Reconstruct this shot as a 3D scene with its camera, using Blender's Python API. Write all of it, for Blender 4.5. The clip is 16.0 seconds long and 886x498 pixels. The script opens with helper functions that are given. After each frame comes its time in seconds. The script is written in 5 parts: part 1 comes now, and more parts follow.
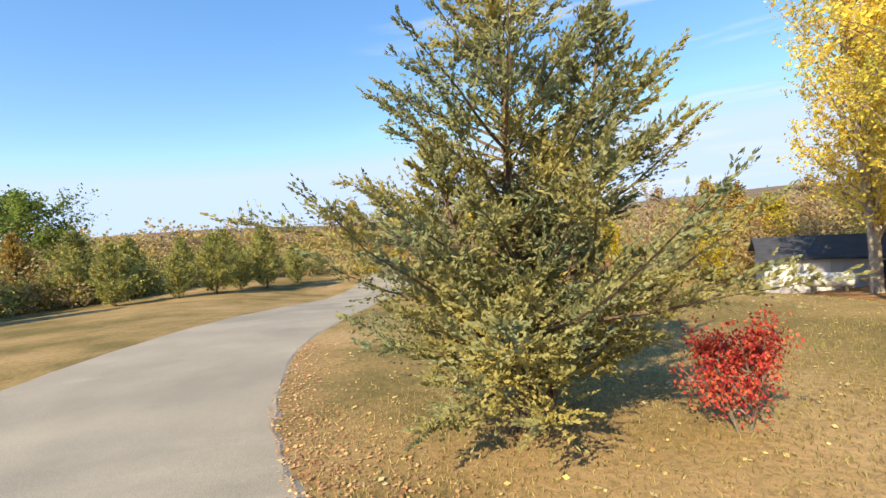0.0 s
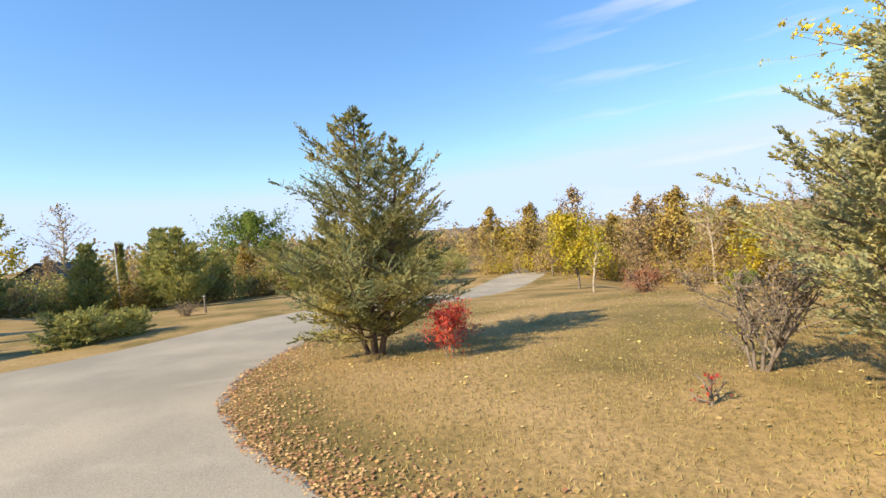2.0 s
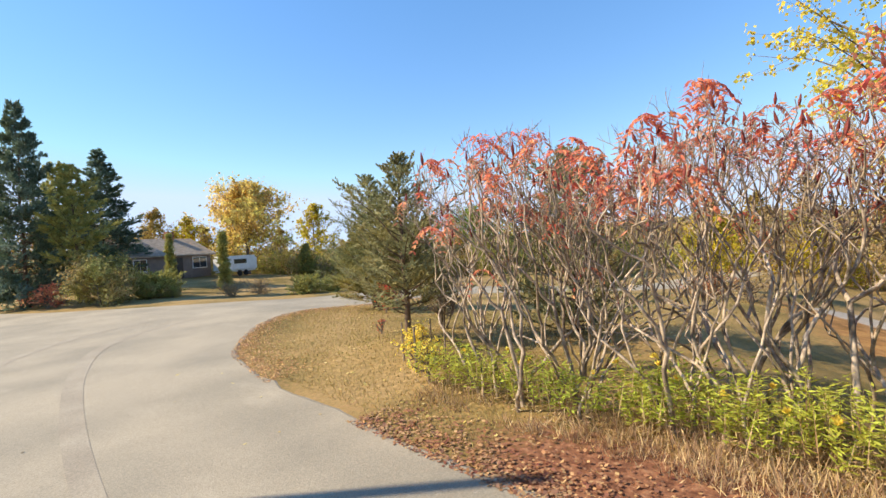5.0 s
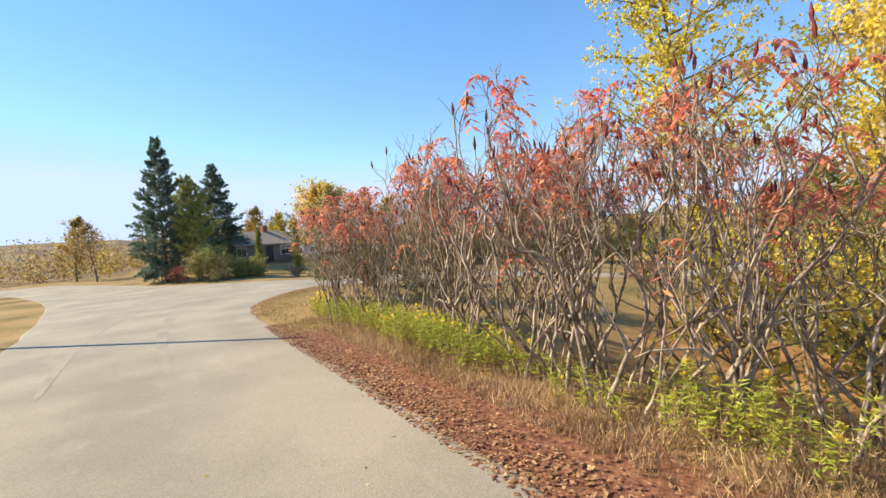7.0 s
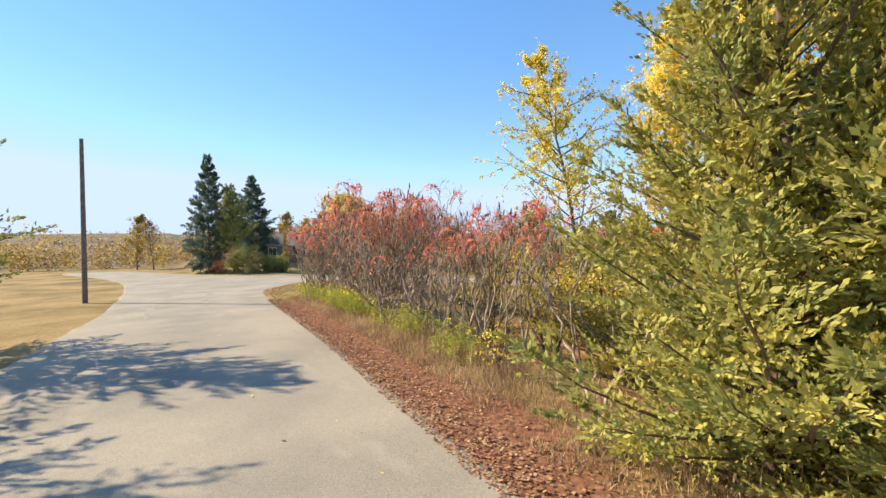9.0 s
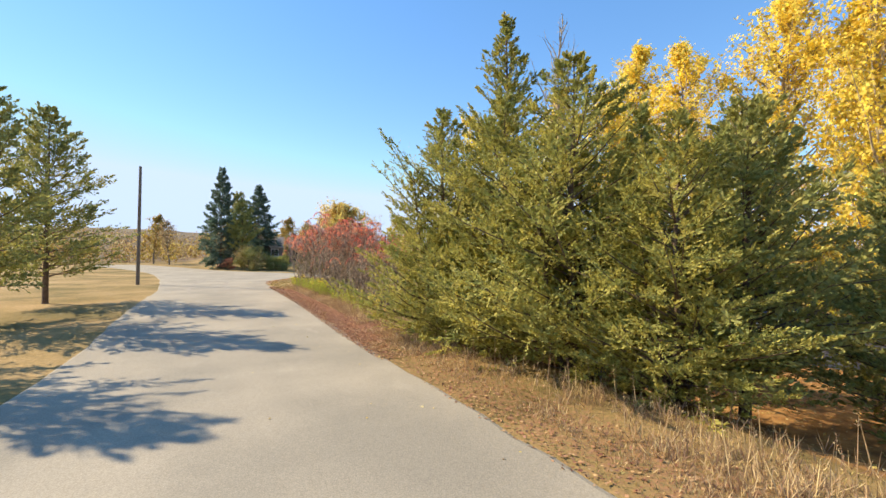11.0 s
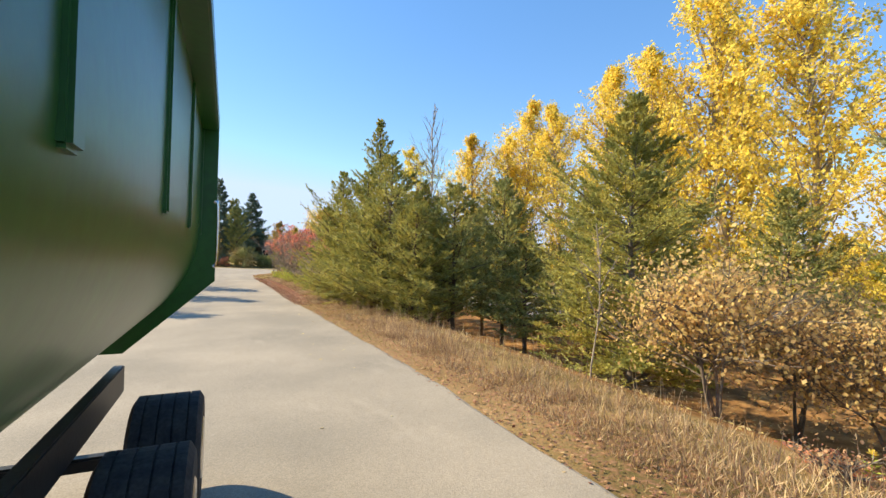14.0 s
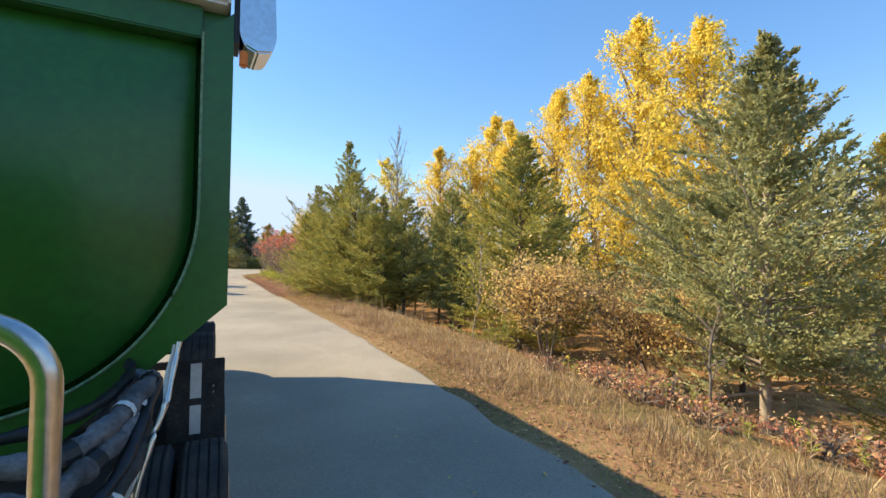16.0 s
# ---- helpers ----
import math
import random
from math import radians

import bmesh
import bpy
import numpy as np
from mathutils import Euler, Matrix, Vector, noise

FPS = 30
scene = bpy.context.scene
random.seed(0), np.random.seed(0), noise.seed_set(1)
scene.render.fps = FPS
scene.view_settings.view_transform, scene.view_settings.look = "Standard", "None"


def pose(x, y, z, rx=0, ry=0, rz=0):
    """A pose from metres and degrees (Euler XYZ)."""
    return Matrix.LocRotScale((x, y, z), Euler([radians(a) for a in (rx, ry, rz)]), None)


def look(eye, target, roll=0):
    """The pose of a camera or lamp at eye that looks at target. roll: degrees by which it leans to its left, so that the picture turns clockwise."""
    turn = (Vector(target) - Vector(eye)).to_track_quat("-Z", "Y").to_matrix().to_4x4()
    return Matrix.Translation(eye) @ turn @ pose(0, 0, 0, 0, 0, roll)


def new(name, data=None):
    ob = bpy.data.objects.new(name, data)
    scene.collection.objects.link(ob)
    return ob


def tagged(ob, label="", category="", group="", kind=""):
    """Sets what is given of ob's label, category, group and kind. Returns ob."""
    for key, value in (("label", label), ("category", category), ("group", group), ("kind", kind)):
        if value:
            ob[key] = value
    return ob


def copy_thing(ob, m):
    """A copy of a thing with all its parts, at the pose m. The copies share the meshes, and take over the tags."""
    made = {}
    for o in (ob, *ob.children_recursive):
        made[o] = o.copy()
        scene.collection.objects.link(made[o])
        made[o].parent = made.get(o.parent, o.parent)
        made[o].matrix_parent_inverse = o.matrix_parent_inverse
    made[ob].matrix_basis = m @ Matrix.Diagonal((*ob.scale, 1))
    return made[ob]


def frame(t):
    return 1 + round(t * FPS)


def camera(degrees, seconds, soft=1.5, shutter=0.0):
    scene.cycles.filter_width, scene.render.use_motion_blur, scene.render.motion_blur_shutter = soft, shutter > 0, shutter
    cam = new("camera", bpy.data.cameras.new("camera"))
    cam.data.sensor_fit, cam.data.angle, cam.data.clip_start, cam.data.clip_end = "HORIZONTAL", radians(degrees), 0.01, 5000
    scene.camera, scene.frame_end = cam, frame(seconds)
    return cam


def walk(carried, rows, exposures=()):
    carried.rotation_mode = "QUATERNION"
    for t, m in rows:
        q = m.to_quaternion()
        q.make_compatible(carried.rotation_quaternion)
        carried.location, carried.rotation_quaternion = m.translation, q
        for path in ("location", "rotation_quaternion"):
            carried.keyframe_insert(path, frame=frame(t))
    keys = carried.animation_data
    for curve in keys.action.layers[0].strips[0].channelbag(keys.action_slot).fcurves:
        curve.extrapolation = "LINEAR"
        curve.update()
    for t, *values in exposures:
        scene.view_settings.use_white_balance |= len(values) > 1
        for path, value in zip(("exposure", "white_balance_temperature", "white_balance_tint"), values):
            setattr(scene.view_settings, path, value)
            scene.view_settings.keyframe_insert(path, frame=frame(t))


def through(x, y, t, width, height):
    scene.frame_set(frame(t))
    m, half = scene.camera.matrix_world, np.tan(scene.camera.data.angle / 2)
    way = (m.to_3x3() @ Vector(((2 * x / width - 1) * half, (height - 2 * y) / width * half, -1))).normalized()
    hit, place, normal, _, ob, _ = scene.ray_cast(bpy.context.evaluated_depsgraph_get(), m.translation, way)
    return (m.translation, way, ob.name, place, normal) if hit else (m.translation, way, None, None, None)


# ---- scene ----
# ---- camera and its walk: seconds, place, yaw, pitch up, roll ----
PATH = [
    (0.0, 12.566, 62.402, 2.360, -104.76, -3.13, -4.36),
    (0.5, 10.917, 61.296, 2.334, -99.77, -2.41, -5.01),
    (1.0, 9.430, 59.996, 2.348, -94.44, -1.92, -5.38),
    (1.5, 8.098, 58.543, 2.384, -88.79, -1.57, -5.49),
    (2.0, 6.928, 56.955, 2.422, -82.89, -1.27, -5.34),
    (2.5, 5.943, 55.226, 2.445, -76.80, -0.91, -4.96),
    (3.0, 5.179, 53.328, 2.434, -70.63, -0.41, -4.36),
    (3.2, 4.947, 52.512, 2.415, -68.16, -0.15, -4.07),
    (5.3, 4.489, 43.242, 2.367, -46.56, -0.62, -4.12),
    (5.5, 4.414, 42.151, 2.389, -45.12, -0.76, -4.15),
    (6.0, 4.423, 39.645, 2.421, -41.76, -1.07, -4.25),
    (6.5, 4.499, 37.291, 2.430, -38.93, -1.30, -4.33),
    (7.0, 4.487, 34.966, 2.423, -36.77, -1.42, -4.31),
    (7.5, 4.365, 32.654, 2.411, -35.20, -1.42, -4.11),
    (8.0, 4.237, 30.437, 2.402, -33.98, -1.27, -3.66),
    (8.2, 4.233, 29.617, 2.401, -33.50, -1.16, -3.40),
    (10.3, 2.228, 19.586, 2.446, -32.18, 0.93, 0.94),
    (10.5, 2.089, 18.733, 2.444, -32.30, 0.86, 0.85),
    (11.0, 1.874, 16.518, 2.437, -32.16, 0.75, 0.71),
    (11.5, 1.716, 14.273, 2.428, -31.90, 0.70, 0.69),
    (12.0, 1.541, 12.098, 2.417, -31.78, 0.71, 0.75),
    (12.5, 1.340, 10.063, 2.405, -31.84, 0.76, 0.86),
    (13.0, 1.132, 8.207, 2.394, -32.01, 0.84, 1.00),
    (13.5, 0.934, 6.531, 2.382, -32.21, 0.93, 1.15),
    (14.0, 0.751, 5.011, 2.373, -32.42, 1.03, 1.26),
    (14.5, 0.571, 3.609, 2.366, -32.65, 1.11, 1.33),
    (15.0, 0.376, 2.294, 2.362, -32.94, 1.16, 1.31),
    (15.5, 0.168, 1.069, 2.362, -33.28, 1.17, 1.19),
    (16.0, -0.003, 0.007, 2.366, -33.47, 1.12, 0.94),
]


def aim(x, y, z, yaw, pitch, roll):
    a, b = radians(yaw), radians(pitch)
    ahead = Vector((-math.sin(a) * math.cos(b), math.cos(a) * math.cos(b), math.sin(b)))
    return look((x, y, z), Vector((x, y, z)) + ahead, roll)


cam = camera(89.56, 16.0, soft=1.5, shutter=0.0)
walk(cam, [(t, aim(*row)) for t, *row in PATH], exposures=[(0.0, 0.74, 6850, 10), (16.0, 0.74, 6900, 10)])

# ---- sky and sun ----
SUN_ELEV = radians(36)
SUN_TO = Vector((-0.68, 0.73, 0)).normalized()
world = bpy.data.worlds.new("sky")
scene.world = world
world.use_nodes = True
wt = world.node_tree
for n in list(wt.nodes):
    wt.nodes.remove(n)
w_out = wt.nodes.new("ShaderNodeOutputWorld")
w_bg = wt.nodes.new("ShaderNodeBackground")
w_sky = wt.nodes.new("ShaderNodeTexSky")
w_sky.sky_type = "NISHITA"
w_sky.sun_disc = False
w_sky.sun_elevation = SUN_ELEV
w_sky.sun_rotation = math.atan2(SUN_TO.x, SUN_TO.y)
w_sky.air_density, w_sky.dust_density, w_sky.ozone_density = 1.0, 0.02, 3.0
w_bg.inputs["Strength"].default_value = 0.137
w_rich = wt.nodes.new("ShaderNodeHueSaturation")
w_rich.inputs["Hue"].default_value = 0.508
w_rich.inputs["Saturation"].default_value, w_rich.inputs["Value"].default_value = 1.5, 1.88
w_soft = wt.nodes.new("ShaderNodeGamma")
w_soft.inputs["Gamma"].default_value = 0.66
wt.links.new(w_sky.outputs[0], w_soft.inputs["Color"])
wt.links.new(w_soft.outputs[0], w_rich.inputs["Color"])
# thin streaks of high cloud
w_co = wt.nodes.new("ShaderNodeTexCoord")
w_map = wt.nodes.new("ShaderNodeMapping")
w_map.inputs["Rotation"].default_value = (0.0, radians(9), radians(-22))
w_map.inputs["Scale"].default_value = (1.1, 1.6, 15.0)
w_noise = wt.nodes.new("ShaderNodeTexNoise")
w_noise.inputs["Scale"].default_value, w_noise.inputs["Detail"].default_value, w_noise.inputs["Roughness"].default_value = 1.5, 6, 0.5
w_ramp = wt.nodes.new("ShaderNodeMapRange")
w_ramp.inputs["From Min"].default_value, w_ramp.inputs["From Max"].default_value = 0.53, 0.74
w_mix = wt.nodes.new("ShaderNodeMixRGB")
w_mix.inputs["Color2"].default_value = (4.4, 4.5, 4.7, 1)
wt.links.new(w_co.outputs["Generated"], w_map.inputs["Vector"])
wt.links.new(w_map.outputs[0], w_noise.inputs["Vector"])
wt.links.new(w_noise.outputs["Fac"], w_ramp.inputs["Value"])
w_dot = wt.nodes.new("ShaderNodeVectorMath")
w_dot.operation = "DOT_PRODUCT"
w_dot.inputs[1].default_value = (0.78, -0.57, 0.26)
w_side = wt.nodes.new("ShaderNodeMapRange")
w_side.inputs["From Min"].default_value, w_side.inputs["From Max"].default_value = 0.86, 0.97
w_side.inputs["To Max"].default_value = 0.75
w_both = wt.nodes.new("ShaderNodeMath")
w_both.operation = "MULTIPLY"
wt.links.new(w_co.outputs["Generated"], w_dot.inputs[0])
wt.links.new(w_dot.outputs["Value"], w_side.inputs["Value"])
wt.links.new(w_side.outputs["Result"], w_both.inputs[0])
wt.links.new(w_ramp.outputs["Result"], w_both.inputs[1])
wt.links.new(w_both.outputs[0], w_mix.inputs["Fac"])
w_cap = wt.nodes.new("ShaderNodeMixRGB")
w_cap.blend_type = "DARKEN"
w_cap.inputs["Fac"].default_value = 1.0
w_cap.inputs["Color2"].default_value = (3.0, 3.9, 5.5, 1)
wt.links.new(w_rich.outputs[0], w_cap.inputs["Color1"])
wt.links.new(w_cap.outputs[0], w_mix.inputs["Color1"])
wt.links.new(w_mix.outputs[0], w_bg.inputs[0])
wt.links.new(w_bg.outputs[0], w_out.inputs[0])
sun_data = bpy.data.lights.new("sun", "SUN")
sun_data.energy, sun_data.angle, sun_data.color = 5.0, radians(0.53), (1.0, 0.86, 0.64)
sun = new("sun", sun_data)
sun.matrix_world = look(SUN_TO * 50 + Vector((0, 0, 50 * math.tan(SUN_ELEV))), (0, 0, 0))

# ---- shape of the ground ----
def smooth(a, b, x):
    t = np.clip((x - a) / (b - a), 0, 1)
    return t * t * (3 - 2 * t)


RIGHT_EDGE = [(-3.2, -60), (-0.6, -30), (3.5, 0), (4.8, 9), (5.5, 16), (5.95, 22), (6.65, 30), (7.5, 38), (7.9, 43), (8.25, 48), (8.75, 53), (9.5, 56.2), (10.6, 58.2),
              (12.2, 60.35), (14.0, 61.9), (16.4, 62.75), (20.4, 63.45), (26.0, 63.2), (35.0, 61.0), (47, 57.6), (61, 53.5), (81, 47.5)]
LEFT_EDGE = [(-10.2, -60), (-7.6, -30), (-3.4, 0), (-2.0, 9), (-1.2, 16), (-0.6, 21), (0.3, 31), (1.0, 42), (1.6, 48), (1.8, 56), (1.6, 66),
             (0.6, 76), (-2.5, 90), (-8, 110), (-1.5, 111), (5.5, 91), (8.2, 82.5), (10.4, 78.4), (12.6, 75.2), (15.0, 72.3), (18.5, 70.6), (23, 69.6), (29, 68.6), (37, 66.8), (49, 63.4), (63, 59.4), (83, 53.5)]
EDGE_Y = np.array([p[1] for p in RIGHT_EDGE[:11]], float)
EDGE_X = np.array([p[0] for p in RIGHT_EDGE[:11]], float)


def edge_x(y):
    return np.interp(y, EDGE_Y, EDGE_X)


def ground_z(x, y):
    x, y = np.asarray(x, float), np.asarray(y, float)
    edge = np.interp(y, [-40, 0, 9, 21, 45, 52], [-1.0, 3.5, 4.8, 6.1, 7.8, 8.8])
    low = -2.3 * smooth(edge + 2, edge + 11, x) - 1.2 * smooth(18, 60, x) - 1.9 * smooth(25, 42, x)
    lawn = -0.45 * smooth(14, 21, x) - 3.2 * smooth(17, 61, x)
    lawn = lawn * (1 - 0.4 * smooth(60, 74, y))
    k = smooth(38, 50, y)
    z = low * (1 - k) + lawn * k
    # the swelling round the open cedar's roots
    z = z + 0.26 * np.exp(-((x - 12.1) ** 2 + (y - 52.4) ** 2) / 2.2)
    # the lawn climbs to the houses across the junction
    z = z + 1.25 * smooth(82, 99, y) * smooth(6, 14, x) * (1 - smooth(30, 44, x))
    # the valley and the hills beyond it
    far = np.hypot(x - 10, y - 40)
    east = smooth(-0.2, 0.7, (x - 10) / (far + 1))
    z = z - 22 * smooth(110, 420, far) * east + (52 + 12 * np.sin(np.arctan2(y - 40, x - 10) * 5)) * smooth(500, 1500, far)
    return z


def gz(x, y):
    return float(ground_z(x, y))


# ---- materials ----
def material(name, colour, rough=0.8, metal=0.0, scale=3.0, spread=0.25, fine=40.0, bump=0.15, hue=None, island=0.0, spec=0.4):
    """Two scales of noise over a base colour; hue: a second colour that patches turn to."""
    m = bpy.data.materials.new(name)
    m.use_nodes = True
    nt = m.node_tree
    b = nt.nodes["Principled BSDF"]
    b.inputs["Roughness"].default_value, b.inputs["Metallic"].default_value = rough, metal
    b.inputs["Specular IOR Level"].default_value = spec
    co = nt.nodes.new("ShaderNodeTexCoord")
    n1, n2 = nt.nodes.new("ShaderNodeTexNoise"), nt.nodes.new("ShaderNodeTexNoise")
    n1.inputs["Scale"].default_value, n1.inputs["Detail"].default_value = scale, 5
    n2.inputs["Scale"].default_value, n2.inputs["Detail"].default_value = fine, 4
    for n in (n1, n2):
        nt.links.new(co.outputs["Object"], n.inputs["Vector"])
    ramp = nt.nodes.new("ShaderNodeValToRGB")
    ramp.color_ramp.elements[0].position, ramp.color_ramp.elements[1].position = 0.36, 0.64
    other = hue or tuple(c * (1 - spread) for c in colour)
    ramp.color_ramp.elements[0].color = (*other, 1)
    ramp.color_ramp.elements[1].color = (*colour, 1)
    nt.links.new(n1.outputs["Fac"], ramp.inputs["Fac"])
    mul = nt.nodes.new("ShaderNodeMixRGB")
    mul.blend_type = "MULTIPLY"
    mul.inputs["Fac"].default_value = 1.0
    band = nt.nodes.new("ShaderNodeMapRange")
    band.inputs["From Min"].default_value, band.inputs["From Max"].default_value = 0.25, 0.75
    band.inputs["To Min"].default_value, band.inputs["To Max"].default_value = 1 - spread, 1 + spread * 0.6
    nt.links.new(n2.outputs["Fac"], band.inputs["Value"])
    nt.links.new(ramp.outputs["Color"], mul.inputs["Color1"])
    nt.links.new(band.outputs["Result"], mul.inputs["Color2"])
    last = mul.outputs["Color"]
    if island:
        hsv = nt.nodes.new("ShaderNodeHueSaturation")
        src = nt.nodes.new("ShaderNodeNewGeometry").outputs["Random Per Island"]
        v = nt.nodes.new("ShaderNodeMapRange")
        v.inputs["To Min"].default_value, v.inputs["To Max"].default_value = 1 - island, 1 + island
        h = nt.nodes.new("ShaderNodeMapRange")
        h.inputs["To Min"].default_value, h.inputs["To Max"].default_value = 0.5 - island * 0.05, 0.5 + island * 0.05
        nt.links.new(src, v.inputs["Value"])
        nt.links.new(src, h.inputs["Value"])
        nt.links.new(v.outputs["Result"], hsv.inputs["Value"])
        nt.links.new(h.outputs["Result"], hsv.inputs["Hue"])
        nt.links.new(last, hsv.inputs["Color"])
        last = hsv.outputs["Color"]
    nt.links.new(last, b.inputs["Base Color"])
    if bump:
        bp = nt.nodes.new("ShaderNodeBump")
        bp.inputs["Strength"].default_value, bp.inputs["Distance"].default_value = bump, 0.02
        nt.links.new(n2.outputs["Fac"], bp.inputs["Height"])
        nt.links.new(bp.outputs["Normal"], b.inputs["Normal"])
    return m


def leaf_material(name, colour, hue, through=0.35, spread=0.3, scale=0.8, island=0.35, rough=0.6):
    """Thin leaves: part of the light comes through."""
    m = material(name, colour, rough, scale=scale, spread=spread, fine=12.0, bump=0.0, hue=hue, island=island, spec=0.25)
    nt = m.node_tree
    b = nt.nodes["Principled BSDF"]
    src = b.inputs["Base Color"].links[0].from_socket
    tr = nt.nodes.new("ShaderNodeBsdfTranslucent")
    mix = nt.nodes.new("ShaderNodeMixShader")
    mix.inputs["Fac"].default_value = through
    out = nt.nodes["Material Output"]
    nt.links.new(src, tr.inputs["Color"])
    nt.links.new(b.outputs[0], mix.inputs[1])
    nt.links.new(tr.outputs[0], mix.inputs[2])
    nt.links.new(mix.outputs[0], out.inputs["Surface"])
    return m


def ground_material():
    """Lawn, needle floor, red leaf litter, gravel and far woods greyed for haze, mixed by the cover map of the ground
    and broken up by noise.
    """
    m = bpy.data.materials.new("ground_cover")
    m.use_nodes = True
    nt = m.node_tree
    b = nt.nodes["Principled BSDF"]
    b.inputs["Roughness"].default_value, b.inputs["Specular IOR Level"].default_value = 0.95, 0.15
    co = nt.nodes.new("ShaderNodeTexCoord")

    def noise(scale, detail=5, rough=0.6):
        n = nt.nodes.new("ShaderNodeTexNoise")
        n.inputs["Scale"].default_value, n.inputs["Detail"].default_value, n.inputs["Roughness"].default_value = scale, detail, rough
        nt.links.new(co.outputs["Object"], n.inputs["Vector"])
        return n.outputs["Fac"]

    def ramp(fac, stops):
        r = nt.nodes.new("ShaderNodeValToRGB")
        while len(r.color_ramp.elements) < len(stops):
            r.color_ramp.elements.new(0.5)
        for e, (p, c) in zip(r.color_ramp.elements, stops):
            e.position, e.color = p, (*c, 1)
        nt.links.new(fac, r.inputs["Fac"])
        return r.outputs["Color"]

    def mix(fac, x, y, kind="MIX"):
        n = nt.nodes.new("ShaderNodeMixRGB")
        n.blend_type = kind
        if isinstance(fac, float):
            n.inputs["Fac"].default_value = fac
        else:
            nt.links.new(fac, n.inputs["Fac"])
        nt.links.new(x, n.inputs["Color1"])
        nt.links.new(y, n.inputs["Color2"])
        return n.outputs["Color"]

    def worn(mask, n, lo=0.35, hi=0.65):
        """A mask whose border is broken up by noise."""
        add = nt.nodes.new("ShaderNodeMath")
        add.operation = "ADD"
        nt.links.new(mask, add.inputs[0])
        nt.links.new(n, add.inputs[1])
        r = nt.nodes.new("ShaderNodeMapRange")
        r.inputs["From Min"].default_value, r.inputs["From Max"].default_value = 0.5 + lo, 0.5 + hi
        nt.links.new(add.outputs[0], r.inputs["Value"])
        return r.outputs["Result"]

    big, mid, fine, grain = noise(0.22), noise(1.6), noise(9.0), noise(45.0)
    lawn = ramp(big, [(0.37, (0.19, 0.148, 0.055)), (0.5, (0.335, 0.235, 0.1)), (0.66, (0.44, 0.305, 0.15))])
    lawn = mix(0.75, lawn, ramp(fine, [(0.3, (0.55, 0.55, 0.5)), (0.7, (1.25, 1.2, 1.1))]), "MULTIPLY")
    floor = ramp(mid, [(0.35, (0.17, 0.085, 0.03)), (0.55, (0.36, 0.19, 0.07)), (0.7, (0.46, 0.27, 0.10))])
    litter = ramp(fine, [(0.35, (0.12, 0.05, 0.03)), (0.55, (0.27, 0.125, 0.07)), (0.72, (0.38, 0.22, 0.13))])
    gravel = ramp(mid, [(0.35, (0.40, 0.35, 0.29)), (0.65, (0.52, 0.46, 0.39))])
    # bare-tree browns of the far woods, greyed to carry distance haze in the colour
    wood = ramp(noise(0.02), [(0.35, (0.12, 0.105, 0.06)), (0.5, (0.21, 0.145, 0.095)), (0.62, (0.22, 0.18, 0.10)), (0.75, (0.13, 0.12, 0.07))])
    at = nt.nodes.new("ShaderNodeAttribute")
    at.attribute_name = "cover"
    sep = nt.nodes.new("ShaderNodeSeparateColor")
    nt.links.new(at.outputs["Color"], sep.inputs[0])
    c = mix(worn(sep.outputs[0], mid), lawn, floor)
    c = mix(worn(sep.outputs[1], fine, 0.3, 0.6), c, litter)
    c = mix(worn(sep.outputs[2], mid), c, gravel)
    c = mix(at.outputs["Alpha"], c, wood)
    c = mix(0.6, c, ramp(grain, [(0.3, (0.6, 0.6, 0.6)), (0.7, (1.2, 1.2, 1.2))]), "MULTIPLY")
    nt.links.new(c, b.inputs["Base Color"])
    bp = nt.nodes.new("ShaderNodeBump")
    bp.inputs["Strength"].default_value, bp.inputs["Distance"].default_value = 0.6, 0.05
    nt.links.new(fine, bp.inputs["Height"])
    nt.links.new(bp.outputs["Normal"], b.inputs["Normal"])
    return m


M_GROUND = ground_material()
M_ASPHALT = material("asphalt", (0.385, 0.335, 0.255), 0.92, scale=0.35, spread=0.3, fine=60, bump=0.3, hue=(0.28, 0.25, 0.195))


def scuff(m):
    """Pale worn patches and dark oil spots on the asphalt."""
    nt = m.node_tree
    b = nt.nodes["Principled BSDF"]
    src = b.inputs["Base Color"].links[0].from_socket
    co = nt.nodes.new("ShaderNodeTexCoord")
    for scale, stretch, lo, hi, colour, most in ((0.9, (1.0, 0.45, 1.0), 0.57, 0.72, (0.47, 0.41, 0.32), 0.4), (2.6, (1.0, 0.7, 1.0), 0.64, 0.74, (0.13, 0.115, 0.10), 0.35), (7.0, (1.0, 1.0, 1.0), 0.66, 0.7, (0.52, 0.47, 0.40), 0.3)):
        mp = nt.nodes.new("ShaderNodeMapping")
        mp.inputs["Scale"].default_value = stretch
        n = nt.nodes.new("ShaderNodeTexNoise")
        n.inputs["Scale"].default_value, n.inputs["Detail"].default_value, n.inputs["Roughness"].default_value = scale, 8, 0.65
        r = nt.nodes.new("ShaderNodeMapRange")
        r.inputs["From Min"].default_value, r.inputs["From Max"].default_value, r.inputs["To Max"].default_value = lo, hi, most
        mix = nt.nodes.new("ShaderNodeMixRGB")
        mix.inputs["Color2"].default_value = (*colour, 1)
        nt.links.new(co.outputs["Object"], mp.inputs["Vector"])
        nt.links.new(mp.outputs[0], n.inputs["Vector"])
        nt.links.new(n.outputs["Fac"], r.inputs["Value"])
        nt.links.new(r.outputs["Result"], mix.inputs["Fac"])
        nt.links.new(src, mix.inputs["Color1"])
        src = mix.outputs["Color"]
    nt.links.new(src, b.inputs["Base Color"])


